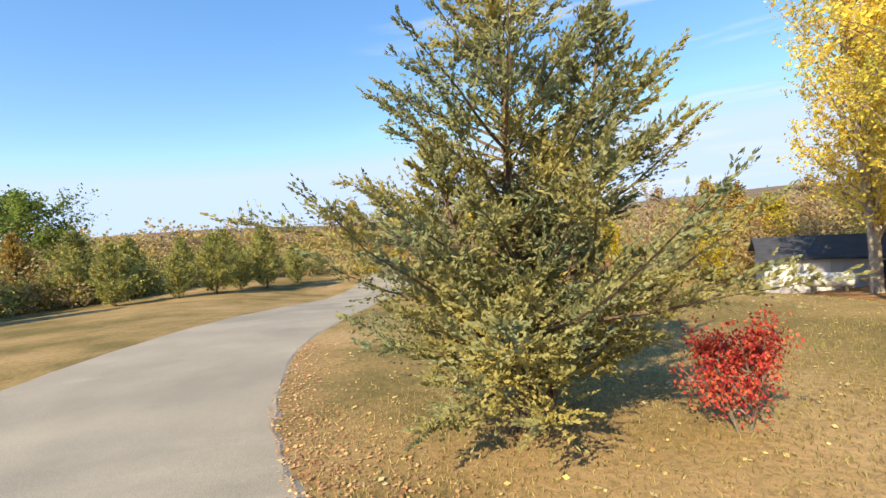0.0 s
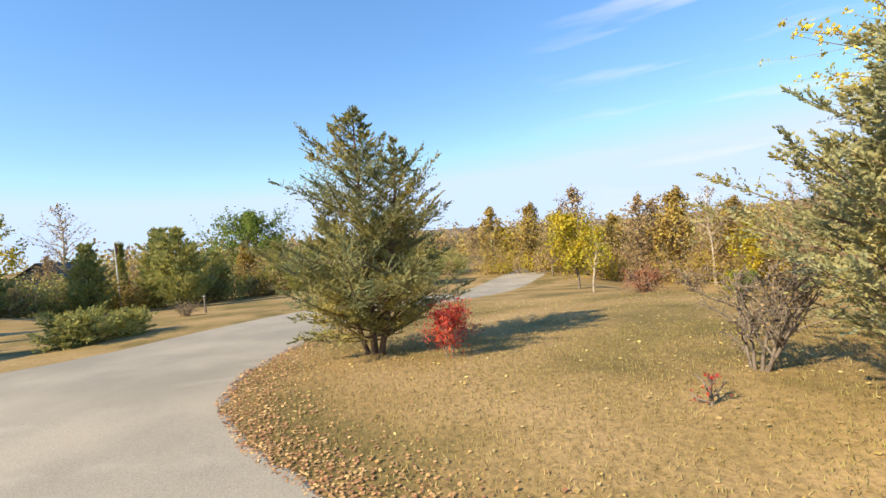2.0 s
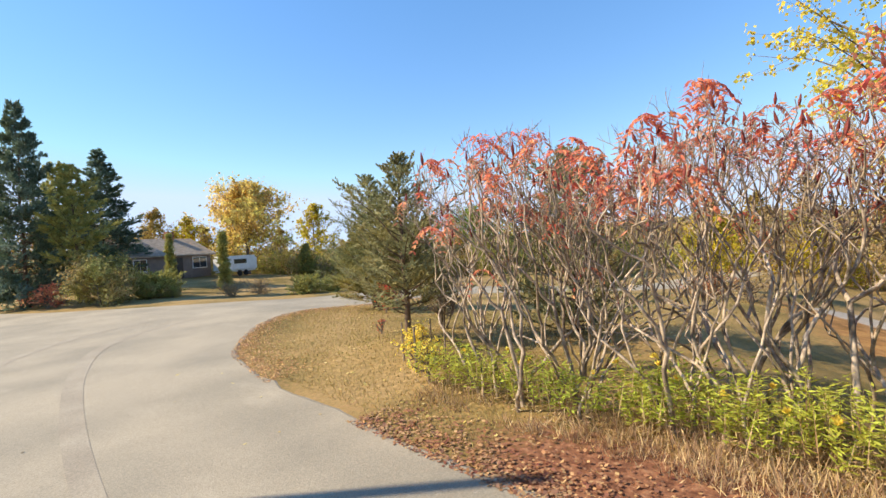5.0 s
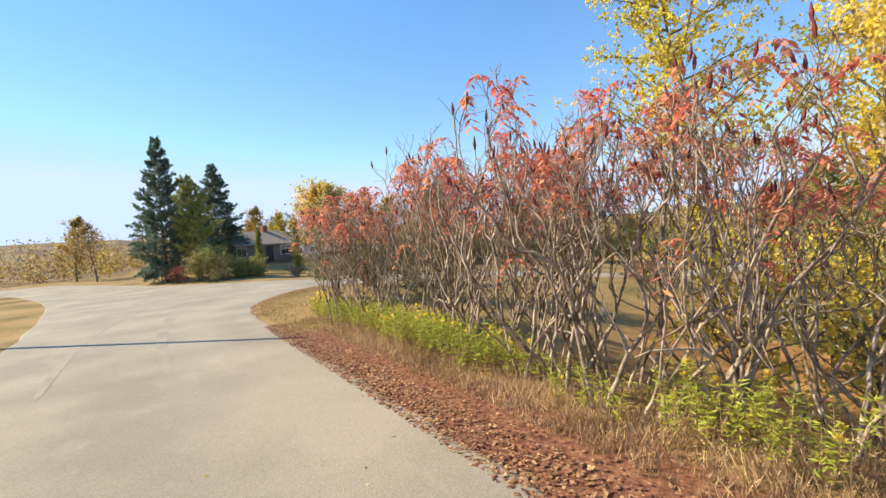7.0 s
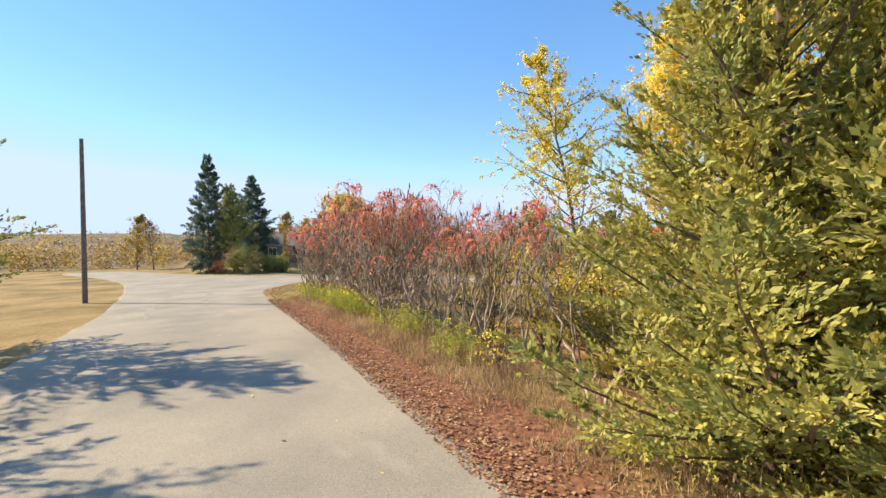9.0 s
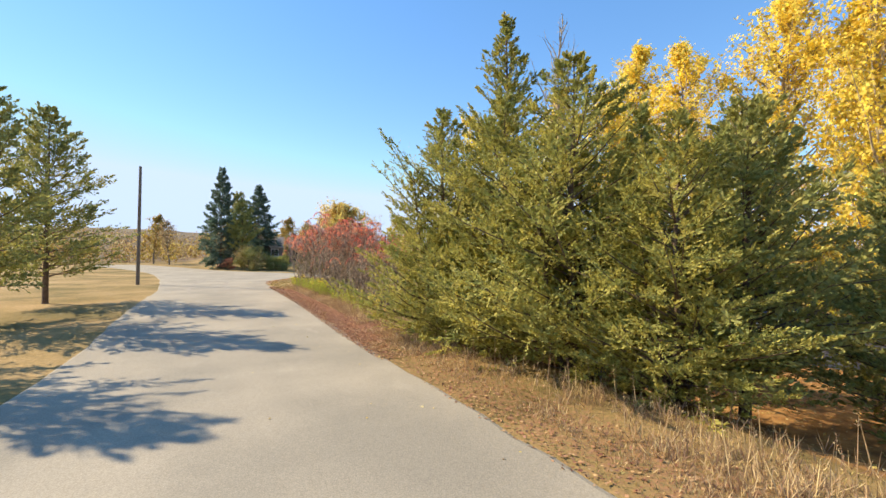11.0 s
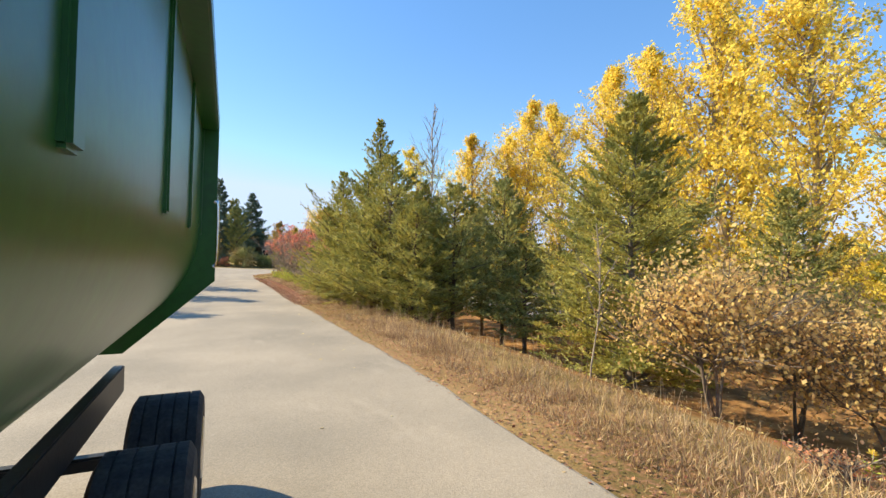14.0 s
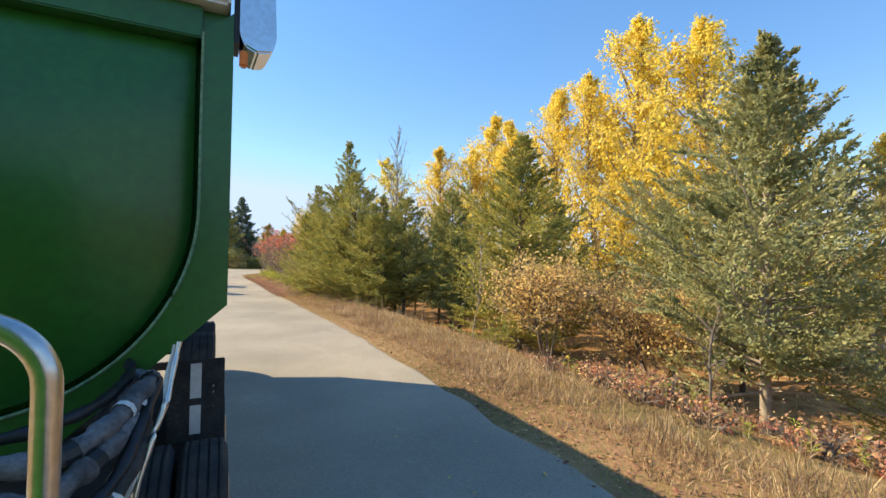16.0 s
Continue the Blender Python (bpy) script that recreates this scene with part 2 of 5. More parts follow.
scuff(M_ASPHALT)
M_BARK = material("grey_bark", (0.26, 0.215, 0.165), 0.9, scale=4, spread=0.4, fine=30, bump=0.5, hue=(0.15, 0.12, 0.095))
M_CEDAR_BARK = material("cedar_bark", (0.20, 0.135, 0.09), 0.9, scale=5, spread=0.4, fine=35, bump=0.5)
M_PALE_BARK = material("pale_bark", (0.52, 0.43, 0.31), 0.85, scale=4, spread=0.35, fine=25, bump=0.3, hue=(0.26, 0.22, 0.17))
M_CEDAR = leaf_material("cedar_foliage", (0.60, 0.52, 0.13), (0.31, 0.335, 0.10), 0.36, scale=1.8, island=0.16)
M_CEDAR_GREY = leaf_material("grey_green_foliage", (0.50, 0.46, 0.20), (0.30, 0.33, 0.15), 0.34, scale=1.6, island=0.16)
M_CEDAR_BLUE = leaf_material("blue_green_foliage", (0.22, 0.26, 0.14), (0.42, 0.35, 0.10), 0.28, scale=0.8, island=0.1)
M_CEDAR_OLIVE = leaf_material("olive_foliage", (0.29, 0.31, 0.17), (0.40, 0.35, 0.14), 0.25, scale=0.9, island=0.1)
M_CEDAR_DARK = leaf_material("dark_green_foliage", (0.49, 0.44, 0.13), (0.27, 0.30, 0.10), 0.32, scale=1.5, island=0.18)
M_SPRUCE = leaf_material("spruce_needles", (0.19, 0.255, 0.19), (0.13, 0.185, 0.11), 0.35)
M_YELLOW = leaf_material("yellow_leaves", (0.95, 0.79, 0.19), (0.90, 0.70, 0.12), 0.55, scale=0.5, island=0.25)
M_YELLOW_MIX = leaf_material("turning_leaves", (0.93, 0.73, 0.12), (0.62, 0.54, 0.10), 0.5, scale=0.5)
M_YELLOW_GREEN = leaf_material("yellow_green_leaves", (0.70, 0.52, 0.05), (0.42, 0.38, 0.05), 0.5, scale=0.6)
M_MAPLE = leaf_material("maple_leaves", (0.86, 0.60, 0.20), (0.66, 0.56, 0.15), 0.45, scale=0.35)
M_CLIPPED = leaf_material("clipped_leaves", (0.50, 0.34, 0.13), (0.33, 0.33, 0.09), 0.3, scale=0.5)
M_GOLD = leaf_material("golden_leaves", (0.55, 0.39, 0.10), (0.40, 0.29, 0.09), 0.4, scale=0.4)
M_BROWN = leaf_material("tan_leaves", (0.50, 0.37, 0.20), (0.40, 0.28, 0.14), 0.42, scale=0.8)
M_TAN_GOLD = leaf_material("tan_gold_leaves", (0.88, 0.63, 0.26), (0.66, 0.45, 0.19), 0.55, scale=0.7)
M_RED = leaf_material("red_leaves", (0.72, 0.12, 0.075), (0.55, 0.07, 0.05), 0.45, scale=1.5)
M_DULL_RED = leaf_material("dull_red_leaves", (0.50, 0.17, 0.10), (0.42, 0.25, 0.14), 0.4, scale=1.5)
M_SUMAC = leaf_material("sumac_leaves", (0.80, 0.19, 0.135), (0.86, 0.42, 0.24), 0.5, scale=1.0)
M_BRAMBLE = leaf_material("bramble_leaves", (0.70, 0.27, 0.17), (0.66, 0.46, 0.24), 0.45, scale=2.0)
M_SEED = material("sumac_seed", (0.27, 0.06, 0.05), 0.9, scale=12, spread=0.4, fine=60, bump=0.4)
M_GREEN = leaf_material("green_leaves", (0.24, 0.30, 0.05), (0.14, 0.20, 0.04), 0.4)
M_WEED = leaf_material("weed_leaves", (0.52, 0.54, 0.09), (0.38, 0.44, 0.07), 0.45, scale=0.7)
M_STRAW = leaf_material("dry_grass", (0.60, 0.43, 0.26), (0.38, 0.25, 0.14), 0.3, scale=0.8, island=0.5)
M_TURF = leaf_material("turf", (0.46, 0.34, 0.145), (0.29, 0.245, 0.08), 0.3, scale=0.3)
M_FALLEN = leaf_material("fallen_leaves", (0.34, 0.145, 0.08), (0.44, 0.27, 0.15), 0.15, scale=3.0, island=0.5)
M_CORNER_LEAF = leaf_material("tan_fallen_leaves", (0.66, 0.40, 0.19), (0.50, 0.25, 0.12), 0.2, scale=3.0, island=0.4)
M_PALE_LEAF = leaf_material("pale_fallen_leaves", (0.62, 0.50, 0.26), (0.60, 0.44, 0.12), 0.2, scale=3.0, island=0.3)


# ---- mesh helpers ----
def mesh_object(name, verts, faces, mat, parent=None, label="", smooth_shade=False):
    me = bpy.data.meshes.new(name)
    me.from_pydata([tuple(v) for v in verts] if not isinstance(verts, np.ndarray) else verts.tolist(), [], faces if isinstance(faces, list) else faces.tolist())
    if smooth_shade:
        me.shade_smooth()
    me.materials.append(mat)
    ob = new(name, me)
    if parent:
        ob.parent = parent
    if label:
        tagged(ob, label)
    return ob


def part(name, bm, mat, parent, label="", smooth_shade=False):
    me = bpy.data.meshes.new(name)
    bm.to_mesh(me)
    bm.free()
    if smooth_shade:
        me.shade_smooth()
    me.materials.append(mat)
    ob = new(name, me)
    ob.parent = parent
    if label:
        tagged(ob, label)
    return ob


def thing(name, x, y, z, label, category, group="", kind="", turn=0.0):
    ob = new(name)
    ob.matrix_basis = pose(x, y, z, 0, 0, turn)
    return tagged(ob, label, category, group, kind)


def catmull(points, steps):
    p = np.array(points, float)
    p = np.vstack([2 * p[0] - p[1], p, 2 * p[-1] - p[-2]])
    out = []
    for i in range(1, len(p) - 2):
        for s in range(steps):
            t = s / steps
            out.append(0.5 * (2 * p[i] + (p[i + 1] - p[i - 1]) * t + (2 * p[i - 1] - 5 * p[i] + 4 * p[i + 1] - p[i + 2]) * t ** 2
                              + (3 * p[i] - p[i - 1] - 3 * p[i + 1] + p[i + 2]) * t ** 3))
    out.append(p[-2])
    return np.array(out)


# ---- the ground: one sheet to the horizon ----
def axis(lo, hi, fine_lo, fine_hi, step):
    a = list(np.arange(fine_lo, fine_hi + 1e-6, step))
    s, v = step, fine_hi
    while v < hi:
        s *= 1.25
        v += s
        a.append(v)
    s, v = step, fine_lo
    while v > lo:
        s *= 1.25
        v -= s
        a.insert(0, v)
    return np.array(a)


def build_ground():
    xs, ys = axis(-2500, 3000, -16, 66, 0.8), axis(-2500, 3000, -30, 112, 0.8)
    gx, gy = np.meshgrid(xs, ys)
    z = ground_z(gx, gy)
    rng = np.random.default_rng(3)
    near = (np.abs(gx - 20) < 60) & (np.abs(gy - 40) < 80)
    z = z + rng.normal(0, 0.004, z.shape) * near - 0.012
    v = np.stack([gx, gy, z], -1).reshape(-1, 3)
    nx, ny = len(xs), len(ys)
    i = (np.arange(ny - 1)[:, None] * nx + np.arange(nx - 1)[None]).ravel()
    f = np.stack([i, i + 1, i + nx + 1, i + nx], -1)
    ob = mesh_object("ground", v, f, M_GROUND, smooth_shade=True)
    x, y = v[:, 0], v[:, 1]
    e = edge_x(y)
    floor = smooth(2.8, 4.5, x - e) * (1 - smooth(32, 40, x)) * (1 - smooth(37, 44, y - 0.3 * (x - e))) * smooth(-30, -25, y)
    line = np.abs(x - e - 0.6)
    litter = (1 - smooth(0.55, 1.3, line)) * smooth(24, 32, y) * (1 - smooth(46, 50, y)) * 0.95
    litter = np.maximum(litter, 0.42 * (1 - smooth(0.6, 1.8, np.abs(x - e - 1.0))) * (1 - smooth(24, 32, y)))
    bend = np.hypot(x - 14.4, y - 61.4) - 3
    litter = np.maximum(litter, 0.28 * (1 - smooth(0, 2.5, bend)))
    # leaves blown against the inside of the bend
    for px, py in catmull(RIGHT_EDGE[8:18], 5):
        litter = np.maximum(litter, 0.3 * (1 - smooth(0.3, 1.7, np.hypot(x - px, y - py))))
    gravel = (1 - smooth(0.7, 1.15, np.hypot((x - 34.1 - 0.5 * (y - 42)) / 8.5, (y - 42) / 4.0)))
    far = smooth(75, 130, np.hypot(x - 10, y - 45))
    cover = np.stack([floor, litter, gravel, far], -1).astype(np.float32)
    attr = ob.data.color_attributes.new("cover", "FLOAT_COLOR", "POINT")
    attr.data.foreach_set("color", cover.ravel())
    tagged(ob, "dry autumn lawn sloping into a wooded valley", "ground", kind="structure")


build_ground()


def build_road():
    rng = np.random.default_rng(8)
    right = catmull(RIGHT_EDGE, 8)
    left = catmull(LEFT_EDGE, 6)
    for e in (right, left):
        e += rng.normal(0, 0.035, e.shape)
    outline = list(map(tuple, left)) + list(map(tuple, right[::-1]))
    bm = bmesh.new()
    def h(x, y):
        return min(gz(x, y), 0.0) + 0.008
    vs = [bm.verts.new((x, y, h(x, y))) for x, y in outline]
    face = bm.faces.new(vs)
    bmesh.ops.triangulate(bm, faces=[face])
    bmesh.ops.recalc_face_normals(bm, faces=bm.faces)
    if sum(f.normal.z for f in bm.faces) < 0:
        bmesh.ops.reverse_faces(bm, faces=bm.faces)
    # crumbling shoulder that runs down into the grass
    n = len(vs)
    area = sum(outline[i - 1][0] * outline[i][1] - outline[i][0] * outline[i - 1][1] for i in range(n))
    sgn = 1 if area > 0 else -1
    low = []
    for i in range(n):
        (x0, y0), (x1, y1) = outline[i - 1], outline[(i + 1) % n]
        d = Vector((y1 - y0, x0 - x1)).normalized() * sgn * rng.uniform(0.1, 0.22)
        x, y = outline[i][0] + d.x, outline[i][1] + d.y
        low.append(bm.verts.new((x, y, h(x, y) - 0.05)))
    for i in range(n):
        j = (i + 1) % n
        bm.faces.new((vs[i], low[i], low[j], vs[j]))
    bmesh.ops.recalc_face_normals(bm, faces=bm.faces)
    me = bpy.data.meshes.new("road")
    bm.to_mesh(me)
    bm.free()
    me.materials.append(M_ASPHALT)
    tagged(new("road", me), "pale worn asphalt lane bending at a junction", "road", kind="structure")


build_road()


def tyre_marks():
    """Faint dark tracks that trucks have left where they swing round the bend."""
    mat = material("tyre_rubber_film", (0.29, 0.25, 0.195), 0.85, scale=0.8, spread=0.3, fine=50, bump=0.2, hue=(0.36, 0.315, 0.245))
    bend = [(5.3, 46.0), (5.5, 50.0), (5.95, 54.0), (6.7, 58.0), (7.9, 61.6), (9.8, 64.0), (12.2, 65.3)]
    for shift, width in ((0.0, 0.34), (-2.1, 0.30)):
        line = catmull(bend, 8)
        side = np.gradient(line, axis=0)
        side = np.stack([side[:, 1], -side[:, 0]], -1)
        side = side / np.linalg.norm(side, axis=1, keepdims=True)
        line = line + side * shift
        w = width / 2 * np.sin(np.linspace(0.12, math.pi - 0.12, len(line)))[:, None] ** 0.5
        v = np.concatenate([np.c_[line - side * w, np.full(len(line), 0.0125)], np.c_[line + side * w, np.full(len(line), 0.0125)]])
        n = len(line)
        f = [(k, k + n, k + n + 1, k + 1) for k in range(n - 1)]
        tagged(mesh_object("tyre_mark", v, f, mat), "faint dark tyre mark curving over the asphalt", "tyre mark", kind="structure")


tyre_marks()

# ---- plants: builders ----
UP = np.array((0.0, 0.0, 1.0))


def unit(v):
    return v / (np.linalg.norm(v, axis=-1, keepdims=True) + 1e-9)


def blades(points, dirs, lengths, widths, rng, faces_up=0.0):
    """One four-cornered leaf for each row: from the point along its direction. Returns vertices and faces."""
    n = len(points)
    side = np.cross(dirs, rng.normal(0, 1, (n, 3)) + UP * faces_up)
    side = unit(side) * (np.asarray(widths)[:, None] / 2)
    d = dirs * np.asarray(lengths)[:, None]
    v = np.stack([points, points + d * 0.45 + side, points + d, points + d * 0.45 - side], 1).reshape(-1, 3)
    f = np.arange(4 * n).reshape(-1, 4)
    return v, f


def tube(path, radii, sides=6):
    path, radii = np.asarray(path, float), np.asarray(radii, float)
    n = len(path)
    tang = unit(np.gradient(path, axis=0))
    ref = np.where(np.abs(tang[:, 2:3]) > 0.9, np.array((1.0, 0, 0)), UP)
    a = unit(np.cross(tang, ref))
    b = np.cross(tang, a)
    ang = np.arange(sides) / sides * 2 * math.pi
    ring = np.cos(ang)[None, :, None] * a[:, None] + np.sin(ang)[None, :, None] * b[:, None]
    v = (path[:, None] + ring * radii[:, None, None]).reshape(-1, 3)
    f = []
    for i in range(n - 1):
        for k in range(sides):
            j = (k + 1) % sides
            f.append((i * sides + k, i * sides + j, (i + 1) * sides + j, (i + 1) * sides + k))
    return v, f


class Soup:
    """Collects many small pieces into one mesh."""

    def __init__(self):
        self.v, self.f, self.n = [], [], 0

    def add(self, v, f):
        self.v.append(np.asarray(v, float))
        if isinstance(f, np.ndarray):
            f = (f + self.n).tolist()
        else:
            f = [tuple(i + self.n for i in q) for q in f]
        self.f += f
        self.n += len(v)

    def make(self, name, mat, parent=None, label="", smooth_shade=False):
        if not self.n:
            return None
        return mesh_object(name, np.concatenate(self.v), self.f, mat, parent, label, smooth_shade)


def crooked(start, direction, length, steps, wobble, rng, lift=0.0):
    p, d = np.array(start, float), unit(np.array(direction, float))
    out = [p.copy()]
    for _ in range(steps):
        d = unit(d + rng.normal(0, wobble, 3) + UP * lift)
        p = p + d * length / steps
        out.append(p.copy())
    return np.array(out)


def facing(points, dirs, lengths, widths, normals):
    """One four-cornered leaf for each row, its face turned as far as it goes towards the given normal."""
    side = unit(np.cross(dirs, normals)) * (np.asarray(widths)[:, None] / 2)
    d = dirs * np.asarray(lengths)[:, None]
    v = np.stack([points, points + d * 0.45 + side, points + d, points + d * 0.45 - side], 1).reshape(-1, 3)
    return v, np.arange(4 * len(points)).reshape(-1, 4)


def conifer(name, seed, height, radius, mat, label, category, clear=0.1, rise=0.5, branches=90, dense=1.0, blade=0.15, taper=0.8, ragged=0.35, bark=None, lean=0.0, droop=0.0, leaders=(), group="", tufts=9, curl=0.07, full=0.6, slim=0.27):
    """A juniper, cedar or spruce: a trunk, branches all round it, side twigs and feathery sprays of narrow blades along them.
    leaders: more stems, each with the offset of its top and its share of the height."""
    rng = np.random.default_rng(seed)
    tree = thing(name, 0, 0, 0, label, category, group)
    wood, twig, crown = Soup(), Soup(), Soup()
    P, D, N, L = [], [], [], []
    for s, (ox, oy, share) in enumerate([(lean * height, 0.0, 1.0), *leaders]):
        h_s = height * share
        foot = np.array((ox * 0.12, oy * 0.12, -0.15)) if s else np.array((0.0, 0.0, -0.15))
        w = np.linspace(0, 1, 10)[:, None]
        axis_pts = foot + w ** 0.8 * np.array((ox - foot[0], oy - foot[1], 0)) + w * np.array((0, 0, h_s + 0.15))
        axis_pts = axis_pts + rng.normal(0, 0.012 * height * 0.3, axis_pts.shape) * (w * (1 - w) * 4) * (1, 1, 0)
        r0 = 0.009 * h_s + 0.025
        wood.add(*tube(axis_pts, np.linspace(r0 * 1.25, 0.012, len(axis_pts)), 7))
        nb = int(branches if s == 0 else branches * 0.65 * share)
        for i in range(nb):
            u = clear + (1 - clear) * ((i + rng.uniform(0, 1)) / nb) ** 1.12
            base = np.array([np.interp(u, np.linspace(0, 1, len(axis_pts)), axis_pts[:, k]) for k in range(3)])
            az = i * 2.39996 + rng.normal(0, 0.4)
            prof = (1 - (u - clear) / (1 - clear)) ** taper
            low = min(1.0, full + 2.2 * (u - clear))
            reach = radius if s == 0 else radius * (0.45 + 0.35 * share)
            ln = reach * (prof * low * (1 + rng.normal(0, ragged)) + 0.03)
            up = rise + 0.75 * u + rng.normal(0, 0.13)
            if rng.uniform() < 0.12 and u < 0.8:
                ln, up = ln * 1.18, up + 0.2
            ln = float(np.clip(ln, 0.10 + 0.008 * height, reach * 1.12))
            d = np.array((math.cos(az), math.sin(az), up))
            line = crooked(base, d, ln, 5, 0.08, rng, curl - droop)
            twig.add(*tube(line, np.linspace(0.006 + 0.010 * ln, 0.003, 6), 3))
            nsub = int((7 + 9 * ln) * dense)
            t = rng.uniform(0.12, 1.0, nsub) ** 0.75
            p = np.stack([np.interp(t, np.linspace(0, 1, 6), line[:, k]) for k in range(3)], -1)
            along = unit(line[-1] - line[2])
            across = unit(np.cross(along, UP)) * rng.choice((-1, 1), nsub)[:, None]
            sd = unit(along * rng.uniform(0.35, 0.9, (nsub, 1)) + across * rng.uniform(0.15, 0.95, (nsub, 1)) + rng.normal(0, 0.3, (nsub, 3)) + UP * (0.16 - droop))
            sl = (0.35 * blade + 0.09 + 0.40 * ln * (1 - t) ** 0.8) * rng.uniform(0.5, 1.3, nsub)
            # the last twigs run on past the branch's end, to a point
            sd[:3], t[:3], sl[:3] = unit(along + rng.normal(0, 0.1, (3, 3))), 0.97, (0.09 + 0.06 * ln) * rng.uniform(0.8, 1.3, 3)
            p[:3] = line[-1]
            k = np.maximum(3, (3 * tufts * (0.45 + 0.55 * sl / (sl.mean() + 1e-6))).astype(int))
            row = np.repeat(np.arange(nsub), k)
            q = rng.uniform(0.0, 1.0, len(row)) ** 0.85
            q[np.cumsum(k) - 1] = 1.0
            P.append(p[row] + sd[row] * (sl[row] * q)[:, None] + rng.normal(0, 0.12 * blade, (len(row), 3)))
            splay = 0.55 * (1 - q) + 0.12
            D.append(unit(sd[row] + rng.normal(0, 1, (len(row), 3)) * splay[:, None] + UP * (0.10 - droop)))
            L.append(blade * (1.2 - 0.35 * q) * rng.uniform(0.6, 1.35, len(row)))
            out = unit(np.array((math.cos(az), math.sin(az), 0.65)))
            N.append(unit(out + rng.normal(0, 0.38, (len(row), 3))))
    P, D, N, L = np.concatenate(P), np.concatenate(D), np.concatenate(N), np.concatenate(L)
    crown.add(*facing(P, D, L, slim * L * rng.uniform(0.7, 1.35, len(P)), N))
    wood.make("trunk", bark or M_CEDAR_BARK, tree, "", True)
    tagged(twig.make("branchwork", bark or M_CEDAR_BARK, tree), kind="stuff")
    tagged(crown.make("crown", mat, tree), kind="stuff")
    return tree


def broadleaf(name, seed, height, radius, mat, label, category, clear=0.25, limbs=30, leaves=7000, leaf=0.16, rise=1.3, bark=None, cluster=0.55, shape=0.7, group="", stems=1, girth=1.0):
    """A leafy tree or shrub: trunk, limbs, twigs and a crown of single leaves set in loose clusters at the twigs."""
    rng = np.random.default_rng(seed)
    tree = thing(name, 0, 0, 0, label, category, group)
    wood, twig, crown = Soup(), Soup(), Soup()
    ends = []
    for s in range(stems):
        a = rng.uniform(0, 6.28)
        tilt = np.array((math.cos(a), math.sin(a), 0)) * (rng.uniform(0.15, 0.45) if stems > 1 else 0.03)
        hs = height * (1 if s == 0 else rng.uniform(0.75, 1.0)) * (0.92 if stems > 1 else 0.95)
        ax = crooked((tilt[0] * 0.15, tilt[1] * 0.15, -0.15), tilt + UP, hs, 8, 0.06, rng, 0.06)
        r0 = girth * (0.010 * height + 0.018) / (1 if stems == 1 else 1.6)
        wood.add(*tube(ax, np.linspace(r0 * 1.3, 0.012, len(ax)), 7))
        n = max(4, limbs // stems)
        for i in range(n):
            u = clear + (1 - clear) * (i + rng.uniform(0, 1)) / n
            base = np.array([np.interp(u, np.linspace(0, 1, len(ax)), ax[:, k]) for k in range(3)])
            az = i * 2.39996 + rng.normal(0, 0.4)
            w = (u - clear) / (1 - clear)
            ln = radius * (math.sin(math.pi * min(1, 0.18 + 0.82 * w) ** shape) * 0.95 + 0.12) * rng.uniform(0.7, 1.15)
            d = np.array((math.cos(az), math.sin(az), rise * rng.uniform(0.6, 1.3)))
            line = crooked(base, d, ln * math.sqrt(1 + 0.35 * rise), 6, 0.14, rng, 0.03)
            twig.add(*tube(line, np.linspace(0.012 + r0 * 0.28, 0.005, 7), 4))
            ends.append(line[2:])
            for _ in range(6):
                j = rng.integers(1, 6)
                sub = crooked(line[j], unit(line[j] - line[j - 1]) + rng.normal(0, 0.6, 3), ln * rng.uniform(0.25, 0.5), 3, 0.2, rng, 0.05)
                twig.add(*tube(sub, np.linspace(0.010, 0.003, 4), 3))
                ends.append(sub[1:])
    ends = np.concatenate(ends)
    if leaves:
        c = ends[rng.integers(0, len(ends), leaves)]
        spread = cluster * 0.45 * math.sqrt(radius / 3)
        p = c + rng.normal(0, spread, (leaves, 3)) * rng.uniform(0.2, 1.0, (leaves, 1))
        d = unit(rng.normal(0, 1, (leaves, 3)) - UP * 0.35)
        size = leaf * rng.uniform(0.6, 1.3, leaves)
        out = unit((p - ends.mean(0)) * (1, 1, 0.6)) + UP * 0.45 + rng.normal(0, 0.5, (leaves, 3))
        crown.add(*facing(p, d, size, size * 0.8, unit(out)))
    wood.make("trunk", bark or M_BARK, tree, "", True)
    tagged(twig.make("limbwork", bark or M_BARK, tree), kind="stuff")
    if leaves:
        tagged(crown.make("crown", mat, tree), kind="stuff")
    return tree


